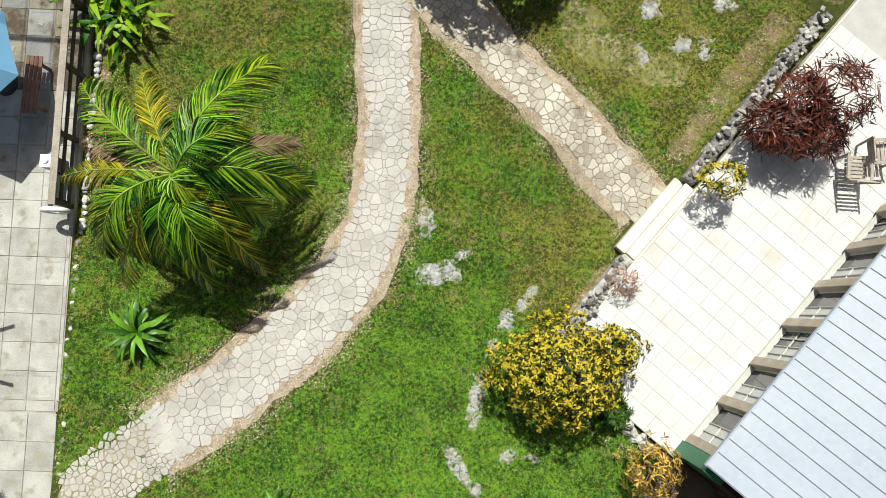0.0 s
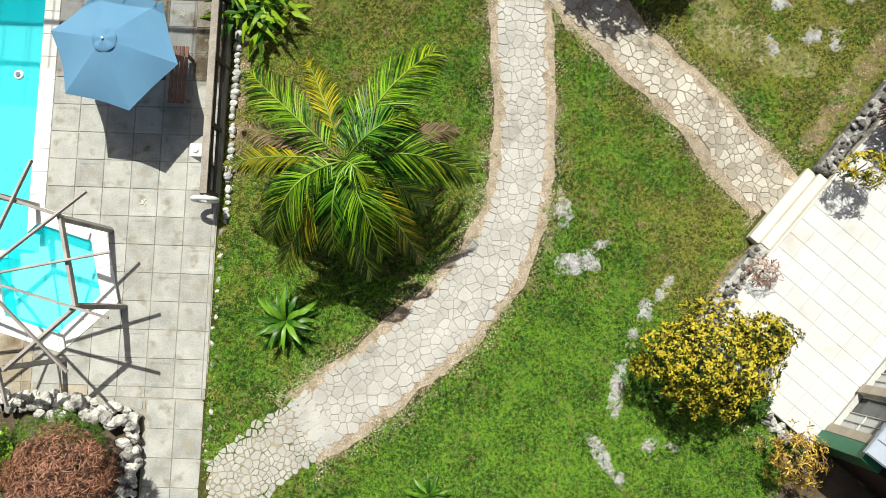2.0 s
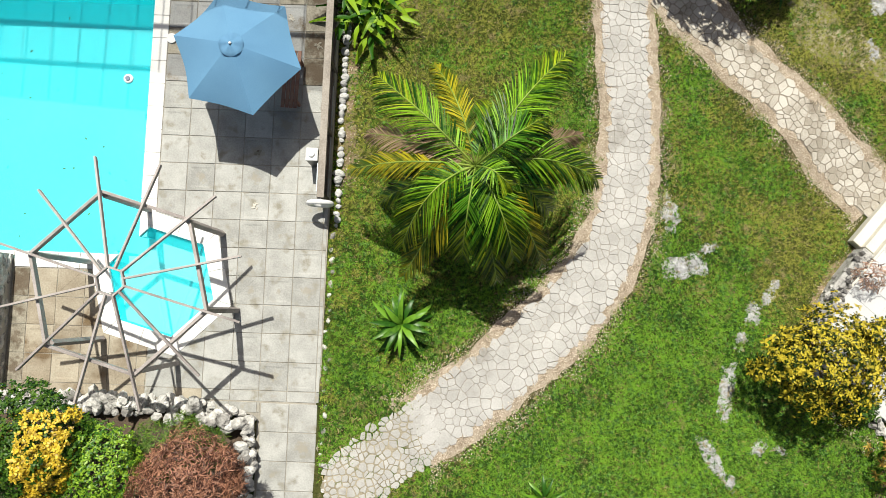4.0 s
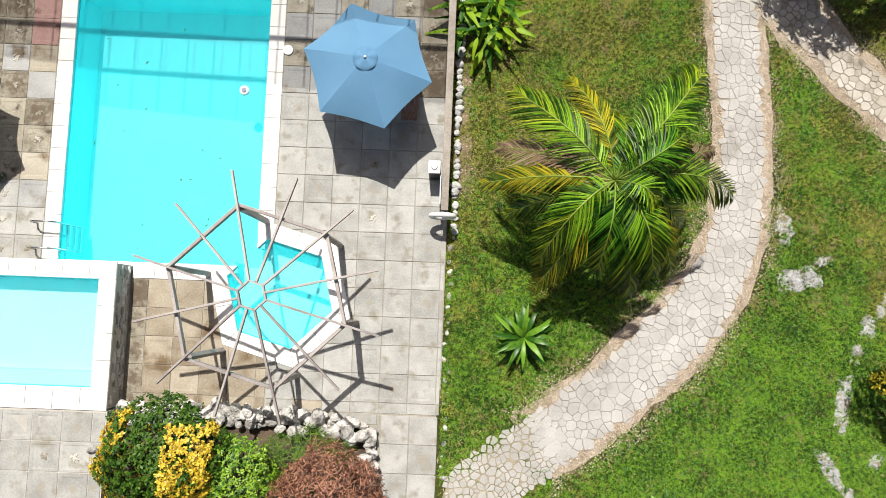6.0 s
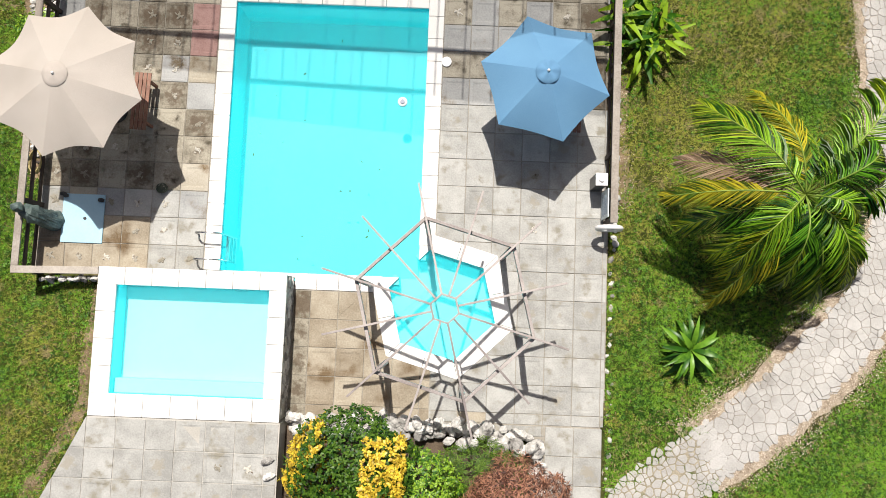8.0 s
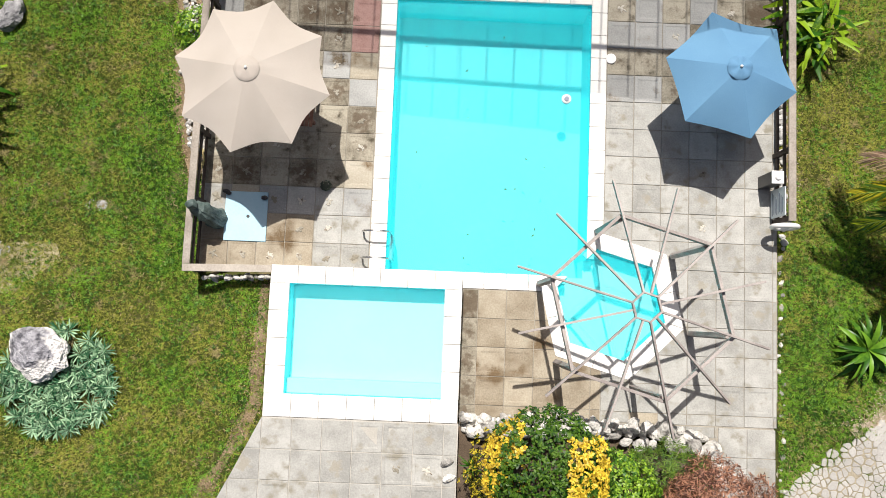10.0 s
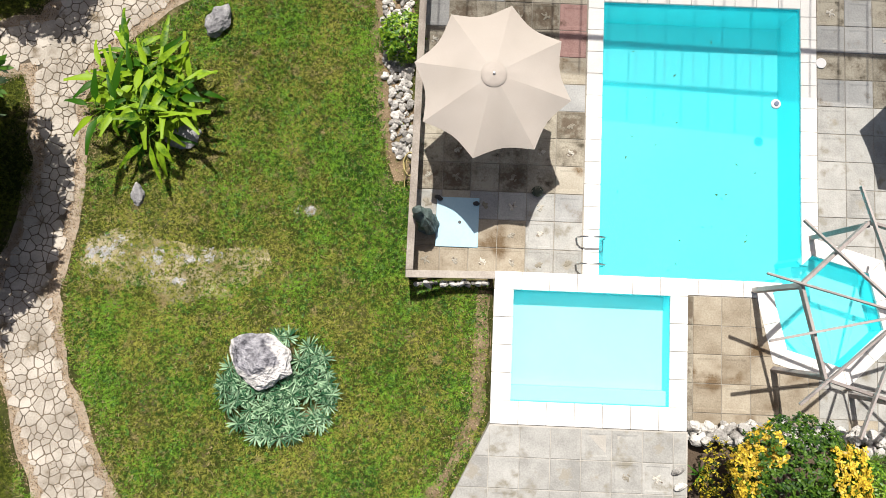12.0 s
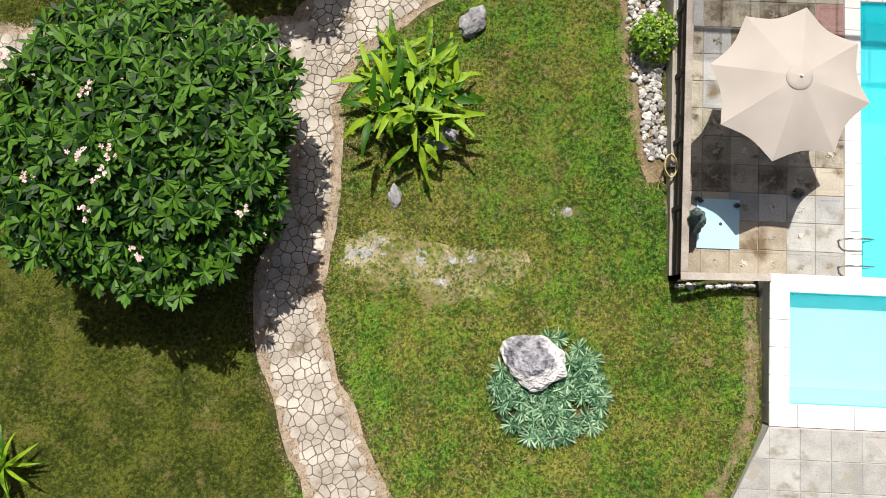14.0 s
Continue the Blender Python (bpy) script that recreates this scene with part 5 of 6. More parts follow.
# inner and lower fronds take the shaded green, which darkens the heart by colour
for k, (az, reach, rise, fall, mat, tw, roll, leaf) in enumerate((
        (178, 2.5, 0.35, 1.0, PALM_YELLOW, 0.1, 0.1, 0.46), (106, 2.2, 0.6, 0.8, PALM_YELLOW, 0.25, 0.0, 0.44), (55, 2.75, 1.0, 0.9, PALM_SUN_LIME, -0.1, 0.1, 0.72), (143, 2.6, 0.8, 0.9, PALM_SUN_LIME, -0.2, -0.1, 0.66),
        (28, 1.5, 1.1, 0.7, PALM_SHADE_GREEN, 0.2, 0.2, 0.6), (8, 2.4, 0.8, 1.2, PALM_SUN_LIME, -0.4, 0.2, 0.66), (20, 2.3, 0.4, 1.0, PALM_DEAD, 0.05, 0.2, 0.45), (2, 2.2, 0.2, 1.3, PALM_YELLOW, 0.1, 0.2, 0.45),
        (-44, 2.3, 0.4, 1.7, PALM_YELLOW, -0.2, 0.2, 0.5), (-62, 1.9, 0.9, 1.1, PALM_SUN_LIME, -0.1, 0.0, 0.6), (-80, 2.2, 0.5, 1.4, PALM_SHADE_GREEN, 0.15, 0.1, 0.56), (-122, 2.5, 0.3, 1.5, PALM_YELLOW, -0.05, 0.1, 0.55),
        (-150, 1.95, 0.95, 1.2, PALM_SUN_LIME, 0.6, -0.2, 0.62), (161, 2.3, 0.4, 1.1, PALM_DEAD, 0.0, 0.0, 0.5), (-45, 0.75, 1.0, 0.3, PALM_SUN_LIME, 0.1, -0.2, 0.42), (-100, 1.7, 0.6, 1.2, PALM_SHADE_GREEN, 0.1, 0.0, 0.6),
        (-20, 1.7, 0.4, 1.3, PALM_SHADE_GREEN, -0.1, 0.2, 0.6), (80, 1.5, 0.5, 1.1, PALM_SHADE_GREEN, 0.0, 0.1, 0.55), (-165, 2.0, 0.1, 1.5, PALM_SHADE_GREEN, 0.0, 0.1, 0.5), (-140, 1.7, 0.2, 1.5, PALM_SHADE_GREEN, 0.0, 0.1, 0.55))):
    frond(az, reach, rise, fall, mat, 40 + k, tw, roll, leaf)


def rosette(name, label, at, count, length, width, mat, seed, lifts=(10, 75), droop=55, stem=0.3, cat="plant", belly=0.45, foot=-0.1):
    """A plant with long single leaves round a stem."""
    p = thing(name, label, cat, at=at)
    r = random.Random(seed)
    part("stem", tube_bm([(0, 0, foot), (0.01, 0, stem * 0.5), (0, 0, stem)], [0.035, 0.03, 0.025], 7), BARK, p, smooth=True)
    for k in range(count):
        lift = lifts[0] + (lifts[1] - lifts[0]) * k / count
        v, f = strap(length * r.uniform(0.75, 1.1), width * r.uniform(0.8, 1.15), lift, droop * r.uniform(0.7, 1.3), belly=belly)
        put("leaf", mesh_of("leaf", v, f, mat, True), p, pose(0, 0, stem * (0.7 + 0.3 * k / count), r.uniform(-14, 14), 0, k * 137.5 + r.uniform(-15, 15)))
    return p


def clump(name, label, at, stems, spread, count, length, width, mat, seed, height=(0.4, 1.2)):
    """Several leafy shoots of broad leaves from one root."""
    p = thing(name, label, "plant", at=at)
    r = random.Random(seed)
    for s in range(stems):
        a, d = s * 2.4 + r.uniform(-0.4, 0.4), spread * math.sqrt((s + 0.3) / stems)
        h = r.uniform(*height)
        x, y = d * math.cos(a), d * math.sin(a)
        part("shoot", tube_bm([(x * 0.6, y * 0.6, -0.1), (x * 0.8, y * 0.8, h * 0.5), (x, y, h)], [0.03, 0.024, 0.015], 6), DRAC_LEAF, p, smooth=True)
        for k in range(count):
            v, f = strap(length * r.uniform(0.7, 1.15), width * r.uniform(0.75, 1.15), r.uniform(0, 45), r.uniform(20, 75), 9, 0.3, 0.4, 0.45)
            # a bare stalk for the first third, then a blade with a rounded end
            v = [(q[0], q[1] * (0.12 if i < 9 else 1.05 if 12 <= i < 27 else 1.0), q[2]) for i, q in enumerate(v)]
            put("leaf", mesh_of("leaf", v, f, mat, True), p, pose(x, y, h * r.uniform(0.75, 1.0), r.uniform(-22, 22), 0, math.degrees(a) + k * 360 / count + r.uniform(-30, 30)))
    return p


def on_land(x, y, dz=0.0):
    return (x, y, ground_z(x, y) + dz)


# east lawn
rosette("dracaena", "dark green strap-leaved dracaena rosette on the lawn", on_land(4.5, -3.6), 36, 0.82, 0.125, DRAC_LEAF, 3, lifts=(-5, 70), droop=92, stem=0.4)
clump("heliconia", "yellow-green broad-leaved plant beside the railing", on_land(3.45, 3.3), 15, 0.65, 6, 0.75, 0.13, BROAD_LEAF, 4, (0.3, 0.9))
rosette("dracaena", "small bright green strap-leaved plant on the lawn", on_land(7.55, -7.05), 20, 0.55, 0.08, DRAC_LEAF, 8)
CROTON = bush("croton_tree", "round croton shrub with yellow and green leaves on the lawn", on_land(13.1, -4.05), (1.15, 0.95, 0.75), 1400, 8, 0.09, 0.042, YELLOW_LEAF, 11, 1.9, uneven=0.42, cat="croton", even=True)
place, out = dome(380, (0.55, 0.5, 0.5), 18, 0.3)
v, k = small_leaves(place + np.array([1.1, 0.4, 1.45]), out, 8, 0.09, 0.042, 19, even=True)
tagged(put("side_crown", fast_mesh("side_crown", v, k, 6, YELLOW_LEAF), CROTON), kind="stuff")
bush("small_shrub", "dark ferny green shrub by the terrace", on_land(14.45, -5.05), (0.42, 0.4, 0.35), 160, 8, 0.13, 0.03, DARK_LEAF, 12)
bush("dry_shrub", "straw-yellow sparse shrub at the terrace corner", on_land(15.3, -6.15), (0.62, 0.6, 0.65), 150, 9, 0.13, 0.03, DRYBUSH_LEAF, 13, 0.8, uneven=0.4)
bush("red_plant", "small reddish-brown plant at the terrace edge", (*plan(1.75, 3.3), TERRACE_Z), (0.32, 0.32, 0.3), 34, 7, 0.16, 0.025, PALE_RUST_LEAF, 14, 0.9)
bush("yellow_croton", "yellow-leaved croton beside the steps", (16.55, 0.0, TERRACE_Z), (0.52, 0.42, 0.4), 85, 8, 0.13, 0.038, YELLOW_LEAF, 15, 2.2, uneven=0.3, even=True)
for k, (x, y, s) in enumerate(((17.55, 1.2, 0.46), (18.0, 1.05, 0.5), (18.55, 1.05, 0.5), (18.1, 1.75, 0.55), (18.8, 1.8, 0.7))):
    bush("red_cordyline", "dark maroon cordyline at the terrace edge", (x, y, TERRACE_Z), (s, s, s * 0.75), 80, 10, 0.3, 0.032, MAROON_LEAF, 20 + k, 2.6, cat="cordyline")

# planter by the spa
bush("yellow_shrub", "variegated shrub with golden and dark green foliage in the planter", on_land(-2.2, -5.95, 0.05), (1.15, 1.02, 0.9), 1300, 9, 0.075, 0.036, DARK_LEAF, 31, 1.95,
     extra=(GOLD_LEAF, 1700, lambda x, y, z: (0.2 < x < 0.95 and y < 0.65 and abs(noise.noise(Vector((x * 2, y * 2, z)))) > 0.03) or (x < -0.55 and noise.noise(Vector((x * 2, y * 2, z + 4))) > -0.25)))
bush("low_shrub", "low olive-yellow small-leaved shrub at the planter corner", on_land(-3.05, -6.35, 0.05), (0.62, 0.75, 0.6), 420, 9, 0.06, 0.026, YELLOW_LEAF, 37, 1.0, uneven=0.3)
bush("green_shrub", "bright lime-green bushy shrub in the planter", on_land(-0.95, -6.45, 0.05), (0.78, 0.85, 0.7), 850, 9, 0.068, 0.03, LIME_LEAF, 32, 2.1)
bush("fine_shrub", "fine-leaved olive green hedge behind the rock wall", on_land(0.2, -6.2, 0.05), (1.0, 0.6, 0.55), 560, 12, 0.12, 0.012, FINE_LEAF, 33, 1.5)
bush("rust_shrub", "rust-red fine-leaved shrub in the planter", on_land(0.85, -6.7, 0.05), (1.0, 1.0, 0.85), 1300, 11, 0.125, 0.014, RUST_LEAF, 34, 2.1)
rosette("variegated_plant", "cream and green variegated rosette in the planter", on_land(-0.25, -6.85, 1.5), 14, 0.3, 0.06, VARIEGATED, 35, (0, 60), 40, 0.3, foot=-1.6)
rosette("bromeliad", "small green spiky bromeliad in the planter", on_land(-3.55, -6.2, 0.35), 16, 0.32, 0.04, DRAC_LEAF, 36, (5, 60), 30, 0.15)

# west lawn
clump("ginger_plant", "large clump of broad yellow-green leaves on the lawn", on_land(-15.05, 1.05), 24, 1.0, 6, 0.92, 0.155, BROAD_LEAF, 41, (0.25, 1.25))
rosette("dracaena", "green strap-leaved plant on the lawn by the path", on_land(-22.9, -6.9), 26, 0.85, 0.1, BROAD_LEAF, 42, stem=0.4)
bush("deck_shrub", "small green shrub against the railing", on_land(-9.85, 2.75), (0.55, 0.55, 0.5), 240, 8, 0.1, 0.04, LIME_LEAF, 43, 0.8)

frangi = thing("frangipani_tree", "broad frangipani tree with dark green leaves and few pale blossoms", "tree", at=on_land(-19.77, -0.5))
limbs(frangi, 0.13, 2.6, 2.1, 9, 51, trunk=0.35)
place, out = dome(4200, (2.72, 2.72, 1.25), 52, 0.16, 0.12, -0.1)
keep = []
for k, q in enumerate(place):
    if all((q[0] - place[j][0]) ** 2 + (q[1] - place[j][1]) ** 2 + (q[2] - place[j][2]) ** 2 > 0.058 for j in keep):
        keep.append(k)
place, out = place[keep] + np.array([0, 0, 2.25]), out[keep]
out[:, 2] += 0.9
v, k = small_leaves(place, out, 17, 0.28, 0.092, 53, 1.0, 0.22, True)
inner, inner_out = dome(900, (2.4, 2.45, 1.0), 55, 0.14, 0.3, -0.12)
v2, k2 = small_leaves(inner + np.array([0, 0, 2.05]), inner_out, 10, 0.25, 0.07, 56, 1.0, 0.1, True)
tagged(put("crown", fast_mesh("crown", np.concatenate([v, v2]), k + k2, 6, FRANGI_LEAF), frangi), kind="stuff")
g = np.random.default_rng(54)
south = place[(place[:, 1] < 0.2) | (g.random(len(place)) < 0.12)]
for q in south[g.choice(len(south), 15, False)]:
    heads = q * (1.06, 1.06, 1.06) + np.c_[g.uniform(-0.13, 0.13, (6, 2)), g.uniform(0.05, 0.12, 6)]
    v, k = small_leaves(heads, np.tile([[0, 0, 1.0]], (6, 1)), 5, 0.05, 0.045, int(1000 * abs(q[0])), 1.0, 0.1, True)
    put("blossom", fast_mesh("blossom", v, k, 6, FLOWER), frangi)

# trees beyond the north edge whose shade falls on the paths
bush("shade_tree", "leafy tree north of the path junction", on_land(11.4, 6.3), (1.9, 1.5, 1.1), 420, 9, 0.26, 0.1, DARK_LEAF, 57, 2.3, cat="tree")
bush("shade_tree", "leafy tree north of the west path", on_land(-18.0, 5.3), (1.7, 1.6, 1.2), 280, 9, 0.26, 0.1, DARK_LEAF, 58, 2.1, cat="tree")
rosette("dracaena", "dark strap-leaved plant at the path junction", on_land(12.9, 4.5), 24, 0.6, 0.08, DRAC_LEAF, 59)

# boulder in a bed of silvery plants
ob = put("boulder", rock_mesh("boulder", 5.7, CRYSTAL, 0.26, 0.6, 4), None, Matrix.LocRotScale(on_land(-12.3, -4.36, 0.3), Euler((0.05, -0.12, -0.35)), (1.27, 0.99, 0.9)))
tagged(ob, "large grey and white weathered boulder in a bed of plants", "boulder")
g = np.random.default_rng(61)
bed = []
for k in range(900):
    x, y = g.uniform(-13.4, -10.7), g.uniform(-6.1, -3.6)
    e = ((x + 11.97) / 1.15) ** 2 + ((y + 4.88) / 1.06) ** 2
    near_rock = ((x + 12.3) / 0.66) ** 2 + ((y + 4.36) / 0.52) ** 2
    if e > 0.98 + 0.25 * noise.noise(Vector((x * 2, y * 2, 1))) or near_rock < 1 or (-11.8 < x < -11.42 and y > -4.2) or (x + 11.4) ** 2 + (y + 5.25) ** 2 < 0.035 or any((x - p) ** 2 + (y - q) ** 2 < 0.026 for p, q in bed):
        continue
    bed.append((x, y))
    tuft_v, tuft_k = small_leaves(np.array([[0, 0, 0.1], [0, 0, 0.17]]), np.array([[0, 0, 1.0], [0, 0, 1.0]]), 14, 0.25, 0.036, 100 + k, 1.0, 0.3, True)
    ob = put("silver_plant", fast_mesh("silver_plant", tuft_v, tuft_k, 6, SILVER_LEAF), None, pose(*on_land(x, y), 0, 0, float(g.uniform(0, 360))))
    tagged(ob, "low silvery-green rosette plant round the boulder", "plant", "bed round the boulder")

# ---- loose rocks ----
def rocks(name, label, category, group, spots, meshes, sink=0.25):
    for k, (x, y, sx, sy, sz, a) in enumerate(spots):
        ob = put(name, meshes[k % len(meshes)], None, Matrix.LocRotScale(on_land(x, y, sz * (0.5 - sink)), Euler((0, 0, radians(a))), (sx, sy, sz)))
        tagged(ob, label, category, group)


BARE = []


def outcrop(label, x, y, length, width, turn, tall=0.05, seed=1, low=0.3):
    """A flat, broken patch of bedrock, its uneven top rising through the turf."""
    nx, ny = max(10, int(length / 0.028)), max(8, int(width / 0.028))
    a = radians(turn)
    c, s = math.cos(a), math.sin(a)
    verts, faces, high = [], [], []
    base = ground_z(x, y)
    for j in range(ny + 1):
        for i in range(nx + 1):
            u, w = i / nx * 2 - 1, j / ny * 2 - 1
            px, py = u * length / 2, w * width / 2
            py += 0.3 * width * noise.noise(Vector((px * 2.5, seed, 0)))
            q = Vector((px * 5.0 + seed, py * 5.0, 0.0))
            h = tall * (0.7 * (1 - u * u - w * w) + 1.0 * noise.noise(q) + 0.7 * noise.noise(q * 3.1) + 0.45 * noise.noise(q * 7.3) - low)
            lx, ly = c * px - s * py, s * px + c * py
            verts.append((lx, ly, ground_z(x + lx, y + ly) - base + min(h, tall) + 0.005))
            high.append(h)
    for j in range(ny):
        for i in range(nx):
            q = j * (nx + 1) + i
            if max(high[q], high[q + 1], high[q + nx + 1], high[q + nx + 2]) > -0.01:
                faces.append((q, q + 1, q + nx + 2, q + nx + 1))
    BARE.append((x, y, length / 2, width / 2, a))
    tagged(put("limestone_outcrop", mesh_of("limestone_outcrop", verts, faces, OUTCROP), None, pose(x, y, base)), label, "rock", "outcrops in the lawn")


for k, q in enumerate(((10.62, -2.16, 1.0, 0.5, 8), (11.05, -1.75, 0.65, 0.26, 32), (12.14, -3.12, 0.4, 0.6, -15), (12.52, -2.75, 0.32, 0.55, -20), (12.7, -2.48, 0.3, 0.3, 0), (11.86, -3.72, 0.28, 0.5, -20), (11.53, -4.85, 0.36, 1.3, -8),
                       (11.15, -6.2, 0.34, 0.9, 25), (11.5, -6.65, 0.3, 0.6, 50), (12.25, -5.98, 0.45, 0.4, 0), (12.76, -6.06, 0.5, 0.22, -15), (10.3, -0.98, 0.5, 0.75, 25))):
    outcrop("flat pale limestone outcrop in the lawn", *q, 0.04, k + 1, -0.2 if k in (0, 6, 7) else 0.25)
for k, q in enumerate(((15.35, 4.2, 0.6, 0.7, 0), (16.1, 3.4, 0.7, 0.5, 20), (16.65, 3.25, 0.45, 0.6, 0), (15.15, 3.1, 0.4, 0.6, 10), (17.05, 4.4, 0.7, 0.5, 0))):
    outcrop("pale limestone outcrop on the slope above the steps", *q, 0.05, k + 21)
for k, q in enumerate(((-11.75, -1.15, 0.55, 0.35, 20), (-15.85, -2.15, 1.1, 0.7, 10), (-16.2, -2.35, 0.5, 0.5, 0), (-14.13, -2.35, 0.6, 0.3, 5), (-14.25, -2.8, 0.35, 0.3, 0), (-13.62, -2.25, 0.6, 0.35, 20), (-14.8, -2.4, 0.7, 0.5, 60))):
    outcrop("flat pale limestone outcrop in the west lawn", *q, 0.03, k + 31, 0.5)
rocks("garden_rock", "grey weathered rock on the lawn", "rock", "rocks on the west lawn",
      [(-13.85, 2.85, 0.5, 0.75, 0.5, -25), (-15.35, -1.0, 0.3, 0.45, 0.3, 10), (-14.45, 0.3, 0.8, 0.5, 0.4, 15)], [rock_mesh("garden_rock", s + 30, FIELD_ROCK, 0.3, 0.8, 3) for s in range(3)], 0.3)


WHITE_STONES = [rock_mesh("white_stone", s + 60, WHITE_LIME, 0.2, 0.9, 2) for s in range(5)]
RUBBLE_STONES = [rock_mesh("rubble", s + 80, RUBBLE, 0.6, 0.8, 2) for s in range(6)]


def stone_row(name, label, along, width, count, size, seed, lift=0.0, sink=0.2, flat=1.0, kinds=LIMESTONES):
    """Stones laid in a row or a heap along a line; one thing, each stone a part."""
    r = random.Random(seed)
    row = thing(name, label, "stones")
    pts = [Vector(p) for p in along]
    lengths = [(b - a).length for a, b in zip(pts, pts[1:])]
    for k in range(count):
        s = (k + r.uniform(-0.3, 0.3) + 0.5) / count * sum(lengths)
        i = 0
        while i < len(lengths) - 1 and s > lengths[i]:
            s -= lengths[i]
            i += 1
        d = (pts[i + 1] - pts[i]).normalized()
        n = Vector((-d.y, d.x))
        p = pts[i] + d * s + n * r.uniform(-width, width)
        q = size * r.uniform(0.6, 1.35)
        z = ground_z(p.x, p.y) + lift * r.random() + q * (0.4 - sink)
        put("stone", kinds[k % len(kinds)], row, Matrix.LocRotScale((p.x, p.y, z), Euler((r.uniform(-0.3, 0.3), r.uniform(-0.3, 0.3), r.uniform(0, 6.3))), (q * r.uniform(0.8, 1.3), q * r.uniform(0.7, 1.0), q * flat)))
    return row


stone_row("stone_edging", "row of small white stones along the deck edge", [(2.98, -1.6), (2.99, 9)], 0.025, 74, 0.17, 71, 0.02, 0.1, 1.0, WHITE_STONES)
stone_row("stone_edging", "half-buried white stones along the deck edge", [(2.95, -8), (2.92, -1.7)], 0.07, 25, 0.12, 72, 0.0, 0.4)
stone_row("stone_edging", "row of white stones beneath the corner railing", [(-9.35, -2.66), (-7.75, -2.6)], 0.02, 15, 0.14, 73, 0.0, 0.0)
stone_row("stone_heap", "white rubble stones heaped beside the railing", [(-10.1, 4.5), (-9.95, 1.9)], 0.36, 170, 0.13, 74, 0.06, 0.2)
stone_row("stone_heap", "white rubble stones heaped below the railing", [(-9.92, 2.3), (-9.72, 0.1)], 0.24, 140, 0.13, 75, 0.06, 0.2)
stone_row("rock_wall", "low wall of white limestone rocks behind the planter", [(-3.75, -5.45), (-2.6, -5.42), (-1.5, -5.42), (-0.3, -5.5), (0.8, -5.58), (1.42, -5.8)], 0.19, 170, 0.23, 76, 0.34, 0.1)
stone_row("rock_wall", "low wall of white limestone rocks beside the walkway", [(1.4, -5.9), (1.45, -6.6), (1.35, -7.6), (1.3, -9)], 0.13, 90, 0.2, 77, 0.34, 0.1)
TERRACE_WALLS = (
    stone_row("rock_wall", "grey dry-stone retaining wall of the terrace", [plan(-0.2, 3.5), plan(2.3, 3.52)], 0.14, 260, 0.115, 78, 0.5, 0.1, 0.7, RUBBLE_STONES),
    stone_row("rock_wall", "grey dry-stone retaining wall beside the steps", [plan(4.5, 3.62), plan(9.5, 3.75)], 0.15, 299, 0.125, 79, 0.42, 0.1, 0.7, RUBBLE_STONES))
for wall, (a, b) in zip(TERRACE_WALLS, (((-0.2, 3.5), (2.3, 3.52)), ((4.5, 3.62), (9.5, 3.75)))):
    a, b = plan(*a), plan(*b)
    part("wall_core", beam_bm((*a, TERRACE_Z - 0.3), (*b, TERRACE_Z - 0.3), 0.3, 0.46, 0.03), RUBBLE, wall)
stone_row("rock_wall", "low stone wall at the terrace end", [plan(-0.6, 3.2), plan(-0.6, 0.4)], 0.1, 30, 0.24, 80, 0.2, 0.2)
for x, y in ((-4.05, -6.12), (-4.0, -6.42)):
    ob = put("patio_stone", LIMESTONES[2], None, Matrix.LocRotScale((x, y, KID_Z + 0.05), Euler((0, 0, 0.4)), (0.26, 0.15, 0.16)))
    tagged(ob, "white stone lying on the upper patio", "stone", "stones on the patio")

# coiled hose beside the railing
hose = thing("garden_hose", "coiled yellow garden hose hung on the railing post", "hose", at=(-9.55, -0.15, ground_z(-9.55, -0.15)))
pts = []
for i in range(90):
    a = i / 89 * math.tau * 5
    pts.append((0.13 * math.cos(a) + 0.012 * math.sin(i), 0.25 * math.sin(a) + 0.01 * math.cos(i * 1.3), 0.5 + 0.12 * i / 89))
part("coil", tube_bm(pts, 0.011, 6), HOSE, hose, smooth=True)
part("tail", tube_bm([(-0.08, 0.1, 0.5), (-0.12, -0.1, 0.3), (-0.13, -0.4, 0.06), (-0.05, -0.7, 0.03), (0.0, -0.9, 0.03)], 0.011, 6), HOSE, hose, smooth=True)
part("hook", box_bm(-0.02, 0.12, -0.02, 0.02, -0.1, 0.56, 0.004), DARK_WOOD, hose)

# ---- bare strips of ground ----
verge = thing("bare_verge", "strips of dry leaf litter at the lawn's edges", "ground cover", kind="structure")
ribbon("litter_strip", smooth_line([(-10.15, 6, 0.6), (-10.1, 3, 0.55), (-9.95, 1, 0.4), (-9.72, -0.4, 0.22)]), 0.05, 0.006, EARTH, verge, 0.2)
ribbon("litter_strip", smooth_line([(-7.9, -2.75, 0.1), (-7.95, -4.2, 0.14), (-8.05, -5.4, 0.14), (-8.75, -6.8, 0.14), (-9.6, -8.6, 0.14)]), 0.05, 0.006, EARTH, verge, 0.16)
ribbon("litter_strip", smooth_line([(3.12, 6, 0.1), (3.12, 2, 0.12), (3.15, -0.5, 0.1)]), 0.05, 0.006, EARTH, verge, 0.16)
ribbon("litter_strip", smooth_line([(13.4, -3.4, 0.2), (14.3, -2.2, 0.2), (15.0, -1.4, 0.12)]), 0.05, 0.006, EARTH, verge, 0.2)
ribbon("dusty_patch", smooth_line([(-16.4, -2.3, 0.35), (-15.4, -2.4, 0.65), (-14.3, -2.6, 0.75), (-13.2, -2.6, 0.55), (-12.4, -2.3, 0.2)]), 0.05, 0.006, DUSTY, verge, 0.35)
